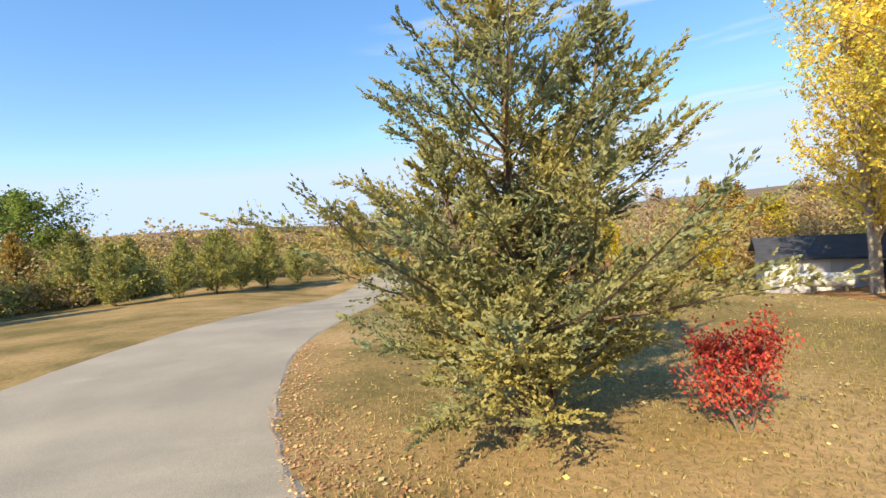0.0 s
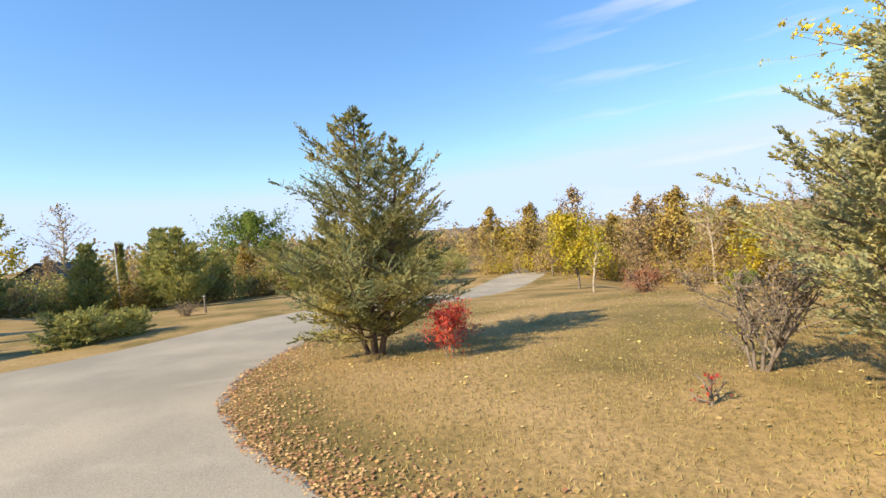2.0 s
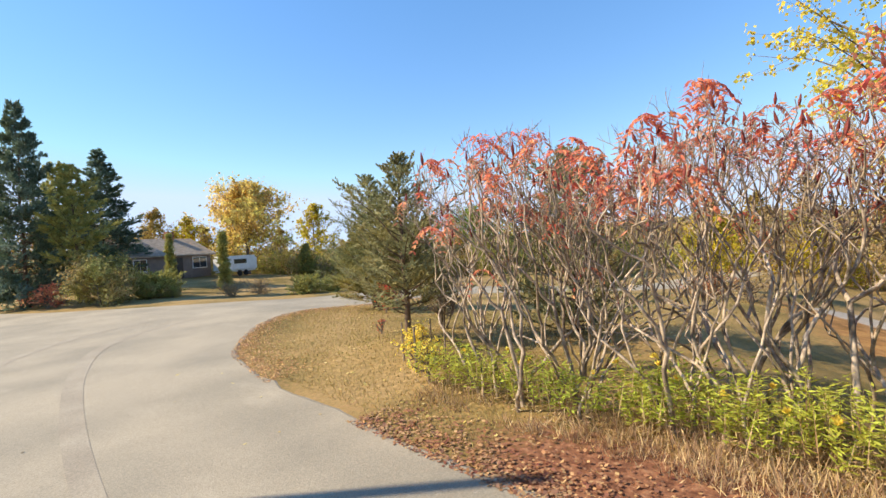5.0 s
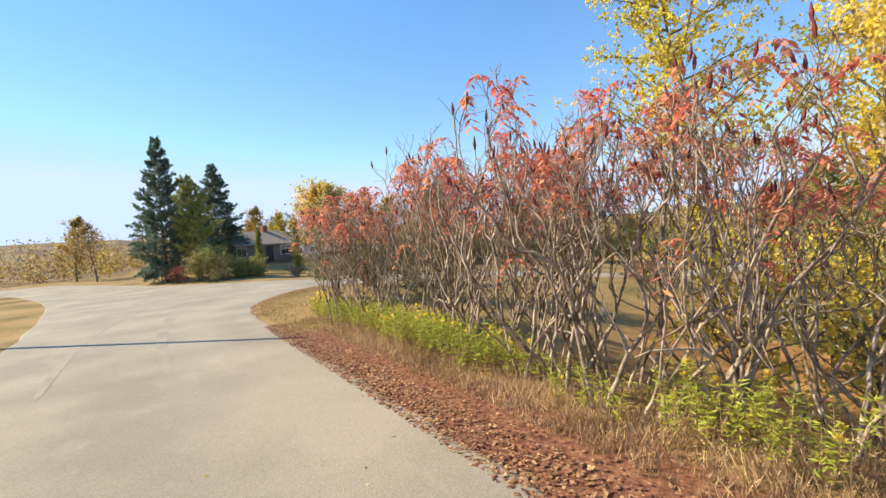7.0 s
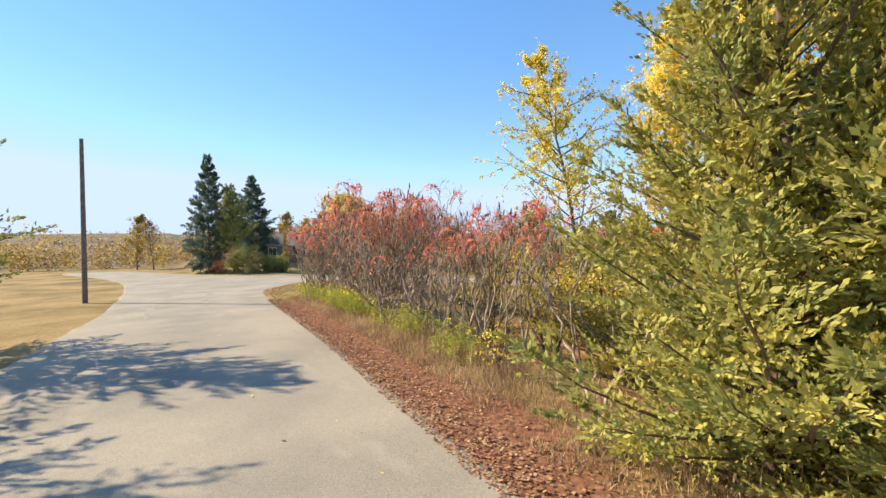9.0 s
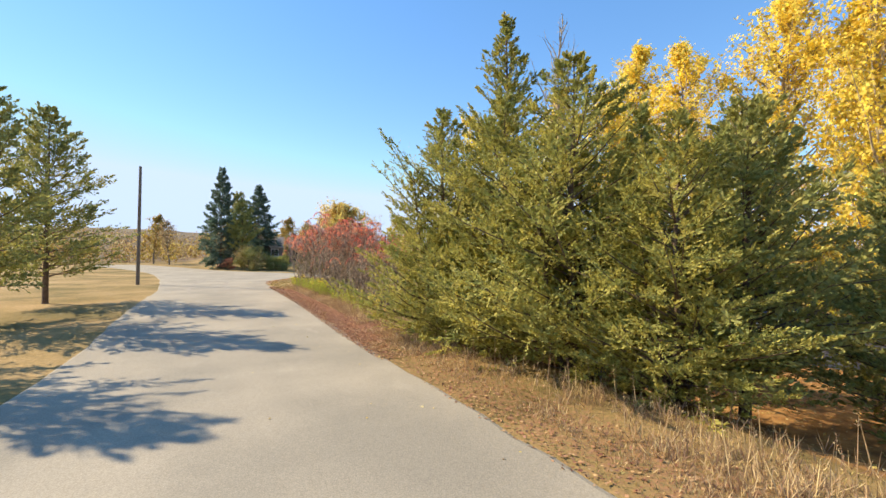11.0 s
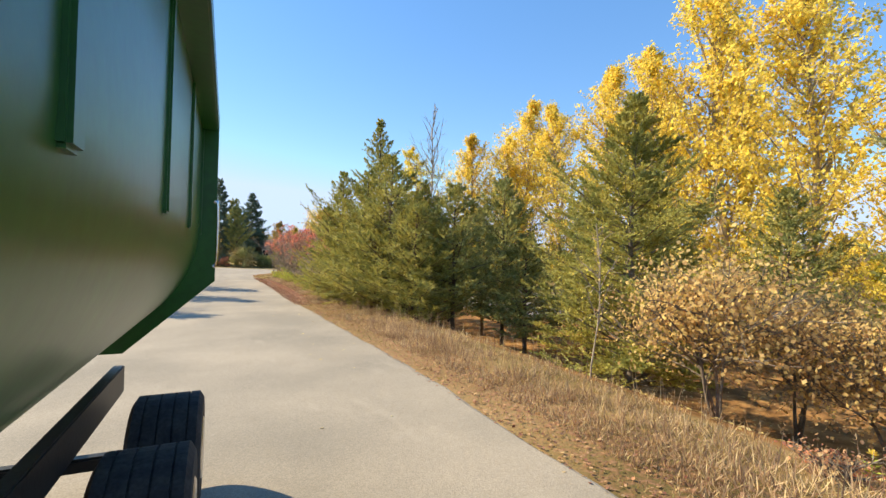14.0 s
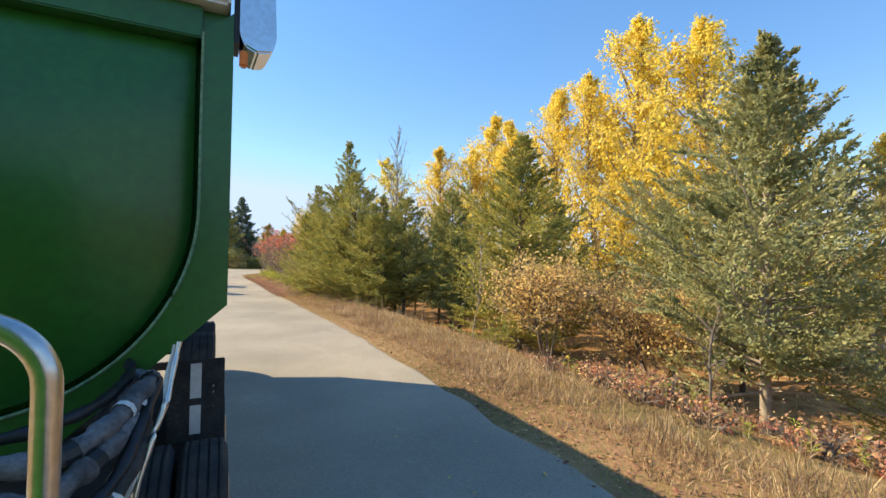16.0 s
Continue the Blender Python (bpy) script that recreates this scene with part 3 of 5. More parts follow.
def sumac(seed, height, leafy=1.0):
    """A sumac: several crooked grey stems that fork near the top, drooping red compound leaves and dark seed heads."""
    rng = np.random.default_rng(seed)
    tree = thing("sumac", 0, 0, 0, "nearly bare staghorn sumac with red leaves and seed heads", "shrub", "sumac thicket")
    wood, leaves, seeds = Soup(), Soup(), Soup()
    tips = []

    def grow(p, d, r, level):
        ln = height * (0.085, 0.13, 0.19, 0.28)[level] * rng.uniform(0.75, 1.2) if level < 4 else height * rng.uniform(0.13, 0.32)
        line = crooked(p, d, ln, 5, 0.2 if level == 4 else 0.26, rng, 0.17)
        wood.add(*tube(line, np.linspace(r, r * 0.72, 6), 5 if r > 0.015 else 3))
        end, way = line[-1], unit(line[-1] - line[-2])
        if level == 0:
            tips.append((end, way))
            for k in range(2):
                twig = crooked(line[rng.integers(1, 4)], unit(way + rng.normal(0, 0.7, 3)), ln * rng.uniform(0.5, 0.9), 2, 0.15, rng, 0.1)
                wood.add(*tube(twig, (0.004, 0.003, 0.002), 3))
            return
        for k in range(2 if rng.uniform() < 0.78 else 3):
            side = rng.normal(0, 1, 3)
            side[2] *= 0.2
            grow(end, unit(way * 0.6 + unit(side) * 0.56 + UP * 0.42), r * 0.66, level - 1)

    for s in range(rng.integers(2, 4)):
        a = rng.uniform(0, 6.28)
        grow(np.array((math.cos(a) * 0.15, math.sin(a) * 0.15, -0.12)), np.array((math.cos(a) * 0.12, math.sin(a) * 0.12, 1)), rng.uniform(0.024, 0.044), 4)
    hi = max(t[0][2] for t in tips)
    for end, way in tips:
        if rng.uniform() < 0.24 and hi * 0.74 < end[2] < hi * 0.96:
            line = np.array([end, end + unit(way + UP) * 0.06, end + unit(way + UP * 1.5) * 0.15])
            seeds.add(*tube(line, (0.012, 0.021, 0.006), 5))
        if rng.uniform() < leafy * (0.29 if end[2] > hi * 0.83 else 0.03):
            for _ in range(rng.integers(1, 4)):
                a = rng.uniform(0, 6.28)
                out = np.array((math.cos(a), math.sin(a), 0.35))
                t = np.linspace(0.12, 1, 8)[:, None]
                ln = rng.uniform(0.28, 0.42)
                rach = end + out * t * ln * 0.75 - UP * (t ** 2) * ln * rng.uniform(0.8, 1.5)
                across = unit(np.cross(out, UP))
                for sgn in (-1, 1):
                    d = unit(across[None] * sgn * 0.8 + out[None] * 0.25 - UP * rng.uniform(0.3, 0.9) + rng.normal(0, 0.12, (8, 3)))
                    leaves.add(*blades(rach, d, np.full(8, 0.12) * rng.uniform(0.8, 1.2), np.full(8, 0.04), rng, 3.0))
    tagged(wood.make("stemwork", M_DAPPLED_SUMAC_BARK, tree, "", True), kind="stuff")
    tagged(leaves.make("foliage", M_SUMAC, tree), kind="stuff")
    tagged(seeds.make("fruit", M_SEED, tree, "dark red fuzzy seed heads"), kind="stuff")
    return tree


# grey-tan sumac bark; pale and dark patches also stand in for dappled sun
M_DAPPLED_SUMAC_BARK = material("dappled_sumac_bark", (0.58, 0.47, 0.36), 0.85, scale=6, spread=0.4, fine=30, bump=0.4, hue=(0.17, 0.13, 0.095))


def plant(ob, x, y, turn=0.0, size=1.0, sink=0.05, tall=None):
    """Stands a built thing on the ground."""
    ob.matrix_basis = pose(x, y, gz(x, y) - sink, 0, 0, turn) @ Matrix.Diagonal((size, size, tall or size, 1))
    return ob


def again(ob, x, y, turn=0.0, size=1.0, tall=None, label=""):
    c = copy_thing(ob, Matrix())
    plant(c, x, y, turn, size, 0.05, tall)
    if label:
        tagged(c, label)
    return c

# ---- trees on the lawn by the corner ----
big = plant(conifer("cedar", 11, 5.85, 2.75, M_CEDAR_BLUE, "ragged blue-green cedar with olive sprays on the lawn", "tree", clear=0.12, rise=0.1, branches=110, dense=1.8, ragged=0.3, taper=0.85, blade=0.052, tufts=7, curl=0.05, full=0.72, slim=0.46, leaders=((-0.43, -1.1, 0.84), (0.5, -0.75, 0.62), (0.1, 0.9, 0.6))), 17.55, 60.2, 0)
plant(conifer("cedar", 12, 4.8, 2.1, M_CEDAR_OLIVE, "open ragged cedar with a bare pale trunk on the lawn", "tree", clear=0.2, rise=0.1, branches=95, dense=1.25, ragged=0.32, taper=0.95, blade=0.055, tufts=7, curl=0.07, slim=0.46, leaders=((0.3, 0.22, 0.72),)), 12, 52.5, 10, 1.0, 0.05, 0.9)
plant(broadleaf("shrub", 23, 2.2, 0.8, M_BROWN, "bare grey many-stemmed shrub on the lawn", "shrub", clear=0.25, limbs=80, leaves=700, leaf=0.05, rise=1.1, stems=7, bark=M_BARK), 14.05, 53.3)
plant(conifer("cedar", 13, 4.6, 2.3, M_CEDAR_OLIVE, "broad olive cedar beside the open one", "tree", clear=0.03, rise=0.12, branches=120, dense=1.3, ragged=0.3, blade=0.068, tufts=6, slim=0.44), 15.3, 49.8, 0)
plant(broadleaf("red_shrub", 21, 1.55, 0.75, M_RED, "small bright red burning bush on the lawn", "shrub", clear=0.22, limbs=34, leaves=3600, leaf=0.06, rise=1.0, stems=2, cluster=0.75), 16.3, 58.2, 0, 0.68, 0.05, 0.84)
plant(broadleaf("sapling", 22, 0.6, 0.25, M_RED, "tiny red sapling on the lawn", "shrub", clear=0.3, limbs=8, leaves=70, leaf=0.04), 12.85, 54.5)
plant(broadleaf("poplar", 24, 15.5, 4.1, M_YELLOW_MIX, "tall poplar turning yellow above the lawn", "tree", clear=0.3, limbs=46, leaves=11500, leaf=0.14, rise=0.55, cluster=0.26, girth=0.7), 22.8, 42.6)
# caged young bush with yellow leaves
plant(broadleaf("yellow_bush", 25, 0.95, 0.45, M_YELLOW, "small yellow bush in a wire guard", "shrub", clear=0.1, limbs=18, leaves=900, leaf=0.06, rise=1.2, stems=3), 11.0, 51.06)

# ---- beyond the lawn, to the east ----
plant(broadleaf("tree", 31, 6.2, 2.8, M_YELLOW_GREEN, "yellow-green maple with a low round crown", "tree", clear=0.18, limbs=34, leaves=5200, leaf=0.2, rise=0.7), 42.6, 51.0)
plant(broadleaf("young_tree", 32, 3.3, 0.7, M_YELLOW_GREEN, "slim young tree with a pale trunk", "tree", clear=0.35, limbs=14, leaves=500, leaf=0.12, rise=1.2, bark=M_PALE_BARK), 34.1, 51.6, 0, 1.25)
garage_bush = plant(broadleaf("red_bush", 33, 1.1, 1.0, M_DULL_RED, "dull red rounded bush", "shrub", clear=0.1, limbs=30, leaves=2600, leaf=0.06, rise=0.6, stems=6), 30.7, 49.7, 0, 1.3)
plant(broadleaf("tan_bush", 34, 1.0, 0.95, M_BROWN, "twiggy tan bush with few leaves", "shrub", clear=0.1, limbs=30, leaves=700, leaf=0.06, rise=0.7, stems=7), 29.7, 47.8, 0, 1.35)
plant(broadleaf("green_bush", 35, 3.0, 1.7, M_GREEN, "fresh green bush at the wood's edge", "shrub", clear=0.1, limbs=30, leaves=2600, leaf=0.14, rise=0.6, stems=4), 46.4, 37.0)
for x, y, k in ((30.4, 32.6, 0.7), (29.0, 31.4, 0.6)):
    again(garage_bush, x, y, 40 * x, k)
far_kinds = []
for seed, h, r, mat, words, n, leaf, clear, bark in (
        (41, 11.0, 3.2, M_GOLD, "golden tree at the edge of the wood", 3600, 0.30, 0.2, None),
        (42, 10.5, 3.0, M_BROWN, "brown half-bare tree at the edge of the wood", 1800, 0.26, 0.2, None),
        (43, 11.5, 3.0, M_BROWN, "bare tree with a pale trunk at the edge of the wood", 450, 0.22, 0.3, M_PALE_BARK),
        (44, 9.0, 3.0, M_YELLOW_GREEN, "yellow-green tree at the edge of the wood", 3600, 0.28, 0.12, None)):
    far_kinds.append(broadleaf("tree", seed, h, r, mat, words, "tree", clear=clear, limbs=34, leaves=n, leaf=leaf, rise=1.0, bark=bark, group="wood edge"))
rng = np.random.default_rng(77)
wood_edge = [(74.1, 53, 0, .95), (67.1, 50, 1, .8), (68.6, 46.5, 1, 1.1), (62.1, 45, 3, .75), (65.1, 40.5, 1, 1.05), (64.1, 36.5, 0, 1.1), (68.1, 38, 1, 1.1), (59.6, 33.8, 2, 1.0), (63.1, 30, 0, .8), (56.1, 31, 3, .8),
             (53.1, 28.5, 2, .85), (48.6, 32, 1, .72), (50.1, 27, 1, .8), (45.1, 29, 3, .62), (41.1, 27, 1, .6), (46.1, 24, 0, .7), (57.1, 25, 1, .9), (53.1, 20, 0, .9), (61.1, 20, 1, 1), (49.1, 16, 3, .9), (58.1, 12, 0, 1), (51.1, 8, 1, 1),
             (77.1, 47, 1, .9), (75.1, 40, 0, .95), (73.1, 33, 1, 1), (71.1, 26, 0, .95), (79.1, 58, 0, .9), (85.1, 62, 1, .8), (89.1, 56, 3, .9), (45.6, 38, 3, .3)]
used = set()
for x, y, k, s in wood_edge:
    base = far_kinds[k]
    x, y = x + rng.normal(0, 0.5), y + rng.normal(0, 0.5)
    if k not in used:
        used.add(k)
        plant(base, x, y, rng.uniform(0, 360), s)
    else:
        again(base, x, y, rng.uniform(0, 360), s, s * rng.uniform(0.9, 1.1))

# ---- across the junction, to the north ----
spruce = plant(conifer("spruce", 51, 13.6, 4.0, M_SPRUCE, "tall dark blue-green spruce by the house", "tree", clear=0.04, rise=-0.3, branches=190, dense=0.75, ragged=0.14, taper=0.9, blade=0.3, droop=0.03, tufts=4), 15.6, 97.1, 0, 0.96, 0.05, 0.92)
again(spruce, 9.0, 87.5, 70, 0.8, 1.05)
pine = plant(conifer("pine", 52, 12.5, 2.8, M_CEDAR_DARK, "loose green pine with a bare trunk", "tree", clear=0.25, rise=0.2, branches=60, dense=0.7, ragged=0.4, taper=0.5, blade=0.34, tufts=4), 11.4, 85.0, 0, 0.9, 0.05, 0.76)
again(pine, 12.8, 99.5, 100, 0.9)
round_bush = plant(broadleaf("bush", 53, 4.0, 2.0, M_CLIPPED, "rounded rust and olive clipped bush", "shrub", clear=0.03, limbs=60, leaves=15000, leaf=0.12, rise=0.5, stems=5, cluster=1.0), 12.0, 81.8, 0, 0.95)
plant(broadleaf("orange_bush", 54, 2.4, 1.3, M_SUMAC, "orange autumn bush beside the house", "shrub", clear=0.05, limbs=26, leaves=2000, leaf=0.12, rise=0.7, stems=5), 9.6, 84.6, 0, 0.8)
cyp = plant(conifer("columnar_juniper", 55, 5.0, 0.62, M_CEDAR_DARK, "slim dark columnar juniper on the lawn", "tree", clear=0.02, rise=2.2, branches=110, dense=1.1, ragged=0.12, taper=0.45, blade=0.19, tufts=2), 21.0, 83.9, 0, 1.35, 0.05, 1.0)
again(cyp, 17.8, 86.6, 80, 1.15, 0.95)
again(cyp, 46.5, 93.7, 10, 1.3, 1.28)
plant(broadleaf("maple", 56, 11.7, 5.6, M_MAPLE, "broad golden maple behind the lawn", "tree", clear=0.14, limbs=60, leaves=15000, leaf=0.32, rise=0.7, cluster=0.8), 30.6, 99.5)
plant(broadleaf("tree", 57, 14.6, 4.8, M_YELLOW_GREEN, "pale green tree behind the maple", "tree", clear=0.15, limbs=36, leaves=5000, leaf=0.34, rise=0.8), 53.0, 119)
again(far_kinds[2], 62, 117, 30, 1.3)
plant(broadleaf("broad_tree", 58, 11.2, 6.6, M_GREEN, "broad green flat-topped tree", "tree", clear=0.3, limbs=46, leaves=8500, leaf=0.3, rise=0.45, cluster=0.7), 68.5, 93.7)
hedge_cedar = conifer("cedar", 59, 6.2, 2.6, M_CEDAR_DARK, "dense dark cedar in the hedge across the road", "tree", clear=0.02, rise=0.6, branches=80, dense=0.9, ragged=0.2, taper=0.6, blade=0.26, tufts=2, slim=0.36, group="hedge across the road")
plant(hedge_cedar, 47.3, 90.2, 0, 1.2)
for x, y, s, a in ((42.6, 84.7, 1.18, 50), (46.7, 86.4, .92, 120), (52.1, 87.5, .9, 200), (56.1, 82.5, .95, 280), (51.8, 78.2, .8, 30), (53.9, 74.4, .62, 80), (55.7, 71.9, .86, 10), (59.3, 70.6, .7, 200), (61.1, 68.4, .95, 130), (66.6, 65.8, .72, 60), (60.1, 80, .85, 70), (65.1, 77, .8, 150), (41.1, 92, .9, 0), (37.1, 97, .75, 40), (71.1, 74, .9, 20)):
    again(hedge_cedar, x, y, a, s, s * rng.uniform(0.9, 1.05))
plant(conifer("golden_cedar", 60, 6.3, 2.2, M_GOLD, "golden-brown conical cedar in the hedge", "tree", clear=0.03, rise=0.8, branches=80, dense=0.8, ragged=0.2, taper=0.6, blade=0.26, tufts=3, group="hedge across the road"), 58, 87.6, 0, 0.98)
again(far_kinds[0], 40, 108, 20, 0.75)
again(far_kinds[1], 47, 103, 80, 0.62)
again(far_kinds[0], 22.5, 108, 150, 0.8)
again(far_kinds[3], 25.5, 104, 10, 0.85)
again(far_kinds[1], 36, 104, 200, 0.6)
again(far_kinds[0], 14, 118, 10, 0.75)
for x, y, k, size in ((17.5, 112, 1, .72), (20.2, 114, 0, .66), (23.4, 111.5, 0, .62), (27.0, 113, 3, .72), (30.5, 111, 0, .66), (34.0, 112, 3, .78), (19.0, 109, 3, .5), (26.2, 108.5, 0, .5)):
    again(far_kinds[k], x, y, 47 * x, size * 1.15, size)
again(far_kinds[1], 3, 112, 20, 0.8)
again(far_kinds[0], 0.5, 120, 190, 0.9)
again(far_kinds[3], 19, 125, 190, 0.9)
low_shrub = plant(conifer("spreading_juniper", 61, 1.0, 1.9, M_CEDAR_DARK, "low dark spreading juniper at the lawn's corner", "shrub", clear=0.02, rise=0.05, branches=90, dense=1.1, ragged=0.2, taper=0.35, blade=0.18, tufts=2), 22.4, 73.4, 0, 0.75)
again(low_shrub, 24.4, 73.2, 60, 0.6)
again(low_shrub, 47.7, 92.0, 60, 1.0)
brush = plant(broadleaf("brush", 62, 1.2, 1.5, M_BROWN, "low reddish-brown brush at the lawn's corner", "shrub", clear=0.05, limbs=40, leaves=1400, leaf=0.06, rise=0.6, stems=8), 20.8, 77.6)
again(brush, 18.6, 77.2, 90, 0.9)
again(brush, 31.5, 75.8, 40, 0.7)
again(round_bush, 15.0, 82.6, 90, 0.35)
again(round_bush, 16.4, 82.2, 10, 0.3)
again(round_bush, 22.3, 87.0, 10, 0.33)
again(low_shrub, 15.8, 84.0, 10, 1.1)

# ---- the sumac thicket along the road ----
sumacs = [sumac(100 + i, h, lf) for i, (h, lf) in enumerate(((4.7, 1.0), (4.3, 1.3), (5.0, 0.9), (4.5, 0.7), (4.1, 1.1), (4.8, 1.2)))]
rng = np.random.default_rng(5)
spots = [(10.2, 48.9), (10.6, 48.5), (10.0, 48.1), (10.9, 49.2)]
for y in np.arange(35.6, 48.4, 0.55):
    e = float(edge_x(y))
    for r in range(2):
        spots.append((e + 2.45 + 1.6 * r + rng.normal(0, 0.35), y + rng.normal(0, 0.3)))
spots += [(9.6, 34.4), (11.0, 34.0), (9.3, 32.5), (10.4, 31.4), (12.6, 35.2), (9.0, 30.2)]
for i, (x, y) in enumerate(spots):
    s = rng.uniform(0.86, 1.05) * (0.95 if y > 46.5 else 1.07 if y > 43.5 else 1.08 if y > 36.5 else 0.85)
    if i < len(sumacs):
        plant(sumacs[i], x, y, rng.uniform(0, 360), s)
    else:
        again(sumacs[int(rng.integers(0, 6))], x, y, rng.uniform(0, 360), s)

for x, y, k, s in ((10.3, 41.0, 0, 0.9), (10.5, 40.3, 2, 0.9), (10.1, 38.9, 5, 0.92)):
    again(sumacs[k], x, y, 40 * k, s, label="tall sumac with red leaves crowning bare crooked stems")

# yellow undergrowth behind the thicket
under = plant(broadleaf("yellow_shrub", 93, 3.6, 1.7, M_YELLOW, "loose shrub with yellow leaves behind the sumacs", "shrub", clear=0.15, limbs=30, leaves=1900, leaf=0.10, rise=0.8, stems=3, cluster=0.7, group="undergrowth behind the sumacs"), 13.4, 38.4)
for x, y, s in ((14.2, 36.2, 1.1), (15.4, 34.0, 1.1)):
    again(under, x, y, 57 * x, s)

# ---- cedars and brush along the lower lane ----
cedars = [
    plant(conifer("cedar", 71, 9.8, 3.3, M_CEDAR, "tall pointed cedar at the roadside", "tree", clear=0.03, rise=0.08, branches=170, dense=1.1, ragged=0.28, taper=1.08, blade=0.08, tufts=6, slim=0.43, group="roadside cedars"), 10.5, 26.8, 0),
    plant(conifer("cedar", 72, 8.4, 3.5, M_CEDAR, "olive cedar leaning over the verge", "tree", clear=0.02, rise=0.08, branches=140, dense=1.1, ragged=0.32, leaders=((0.9, 0.5, 0.72), (-0.7, 0.6, 0.64)), taper=0.9, blade=0.08, tufts=6, slim=0.43, group="roadside cedars"), 9.6, 23.4, 0, 1.0, 0.05, 0.84),
    plant(conifer("cedar", 73, 9.4, 3.4, M_CEDAR, "conical olive cedar on the slope", "tree", bark=M_BARK, clear=0.04, rise=0.0, branches=190, dense=1.5, ragged=0.26, taper=0.85, blade=0.072, tufts=7, slim=0.52, group="roadside cedars"), 12.2, 12.9, 0, 1.0, 0.05, 0.9),
    plant(conifer("cedar", 74, 8.4, 3.1, M_CEDAR_DARK, "dark green cedar with a bare lower trunk", "tree", clear=0.15, rise=0.02, branches=130, dense=0.9, ragged=0.28, blade=0.13, tufts=3, slim=0.46, group="roadside cedars"), 15.6, 22.6, 0),
]
tagged(cedars[3], group="roadside cedars")
again(cedars[1], 8.9, 27.8, 130, 0.82, 0.8)
again(cedars[0], 12.6, 24.4, 100, 0.8, 0.66)
again(cedars[1], 9.3, 25.4, 250, 0.8, 0.78)
again(cedars[3], 11.2, 20.6, 200, 0.85, 0.72)
again(cedars[1], 9.6, 21.0, 310, 0.72, 0.62)
again(cedars[1], 9.0, 26.6, 20, 0.6, 0.5)
again(cedars[0], 10.9, 22.6, 200, 0.75, 0.64)
again(cedars[3], 13.4, 18.6, 20, 0.85, 0.58)
again(cedars[3], 17.2, 26.4, 70, 0.9)
again(cedars[3], 19.0, 20.0, 150, 0.95)
again(cedars[3], 17.0, 15.6, 250, 0.9)
again(cedars[3], 15.4, 29.6, 90, 0.8, 0.8)
again(cedars[3], 18.5, 32.0, 30, 0.8)
again(cedars[3], 16.5, 36.5, 30, 0.62, 0.6)
again(cedars[3], 20.5, 38.5, 130, 0.72)
again(cedars[3], 14.6, 33.2, 310, 0.55)
again(cedars[3], 21.5, 12.5, 250, 0.9)
again(cedars[3], 18.0, 7.5, 200, 0.85)
front = plant(conifer("cedar", 75, 8.2, 3.5, M_CEDAR_GREY, "full grey-green cedar with a pale trunk at the verge", "tree", bark=M_PALE_BARK, clear=0.13, rise=0.0, branches=180, dense=1.5, ragged=0.24, taper=1.0, blade=0.07, tufts=7, slim=0.52, group="roadside cedars"), 11.4, 4.3, 0, 1.03, 0.05, 1.07)
again(cedars[1], 14.8, 1.2, 80, 0.85)
again(cedars[1], 15.5, -4.0, 150, 0.9)
plant(broadleaf("sapling", 76, 4.4, 0.7, M_YELLOW, "thin bare sapling on the verge", "tree", clear=0.35, limbs=14, leaves=60, leaf=0.08, rise=1.6, bark=M_PALE_BARK, girth=0.3), 8.85, 11.6, 0, 0.88)
plant(broadleaf("sapling", 77, 2.4, 0.5, M_BROWN, "thin grey sapling on the verge", "tree", clear=0.3, limbs=10, leaves=40, leaf=0.06, rise=1.4, girth=0.6), 8.7, 4.1)
brown = plant(broadleaf("crab_apple", 78, 3.2, 2.1, M_TAN_GOLD, "tangled crab apple with golden-tan leaves", "tree", clear=0.42, limbs=60, leaves=6000, leaf=0.085, rise=0.6, stems=4, cluster=0.8), 10.3, 9.6)
again(brown, 12.6, 7.4, 110, 1.05)
again(brown, 14.6, 9.8, 200, 1.25)
plant(broadleaf("bare_poplar", 79, 14.4, 2.3, M_YELLOW, "tall bare poplar with thin pale twigs", "tree", clear=0.35, limbs=34, leaves=0, rise=2.2, bark=M_PALE_BARK, girth=0.5), 14.5, 29.1)

# ---- the row of yellow poplars ----
pops = [plant(broadleaf("poplar", 81 + i, 20.5, 4.3, M_YELLOW, "tall poplar with bright yellow leaves in a row", "tree", clear=0.12, limbs=64, leaves=17000, leaf=0.19, rise=1.6, cluster=0.45, shape=0.85, bark=M_PALE_BARK, group="poplar row"), *at) for i, at in enumerate(((28.2, 14.2, 0, 1.06), (29.4, 26.4, 80), (28.4, 36.0, 200)))]
rng = np.random.default_rng(9)
for x, y, s in ((27.6, 9.8, .74), (29, 18.0, 1.14), (29.2, 22.0, .98), (29.4, 31.0, .92), (34, 19, .95), (34.5, 25, .95), (31, 6.5, .6), (24.6, 38.4, .78), (26.4, 34.6, .76)):
    again(pops[int(rng.integers(0, 3))], x, y, rng.uniform(0, 360), s, s * rng.uniform(0.97, 1.04))

# ---- trees behind the truck's side of the road, known by their shadows ----
for x, y, s, a in ((-2.6, 43.4, 1.05, 0), (-3.4, 37.0, 1.0, 70), (-5.4, 31.5, .95, 140)):
    again(cedars[3], x, y, a, s)


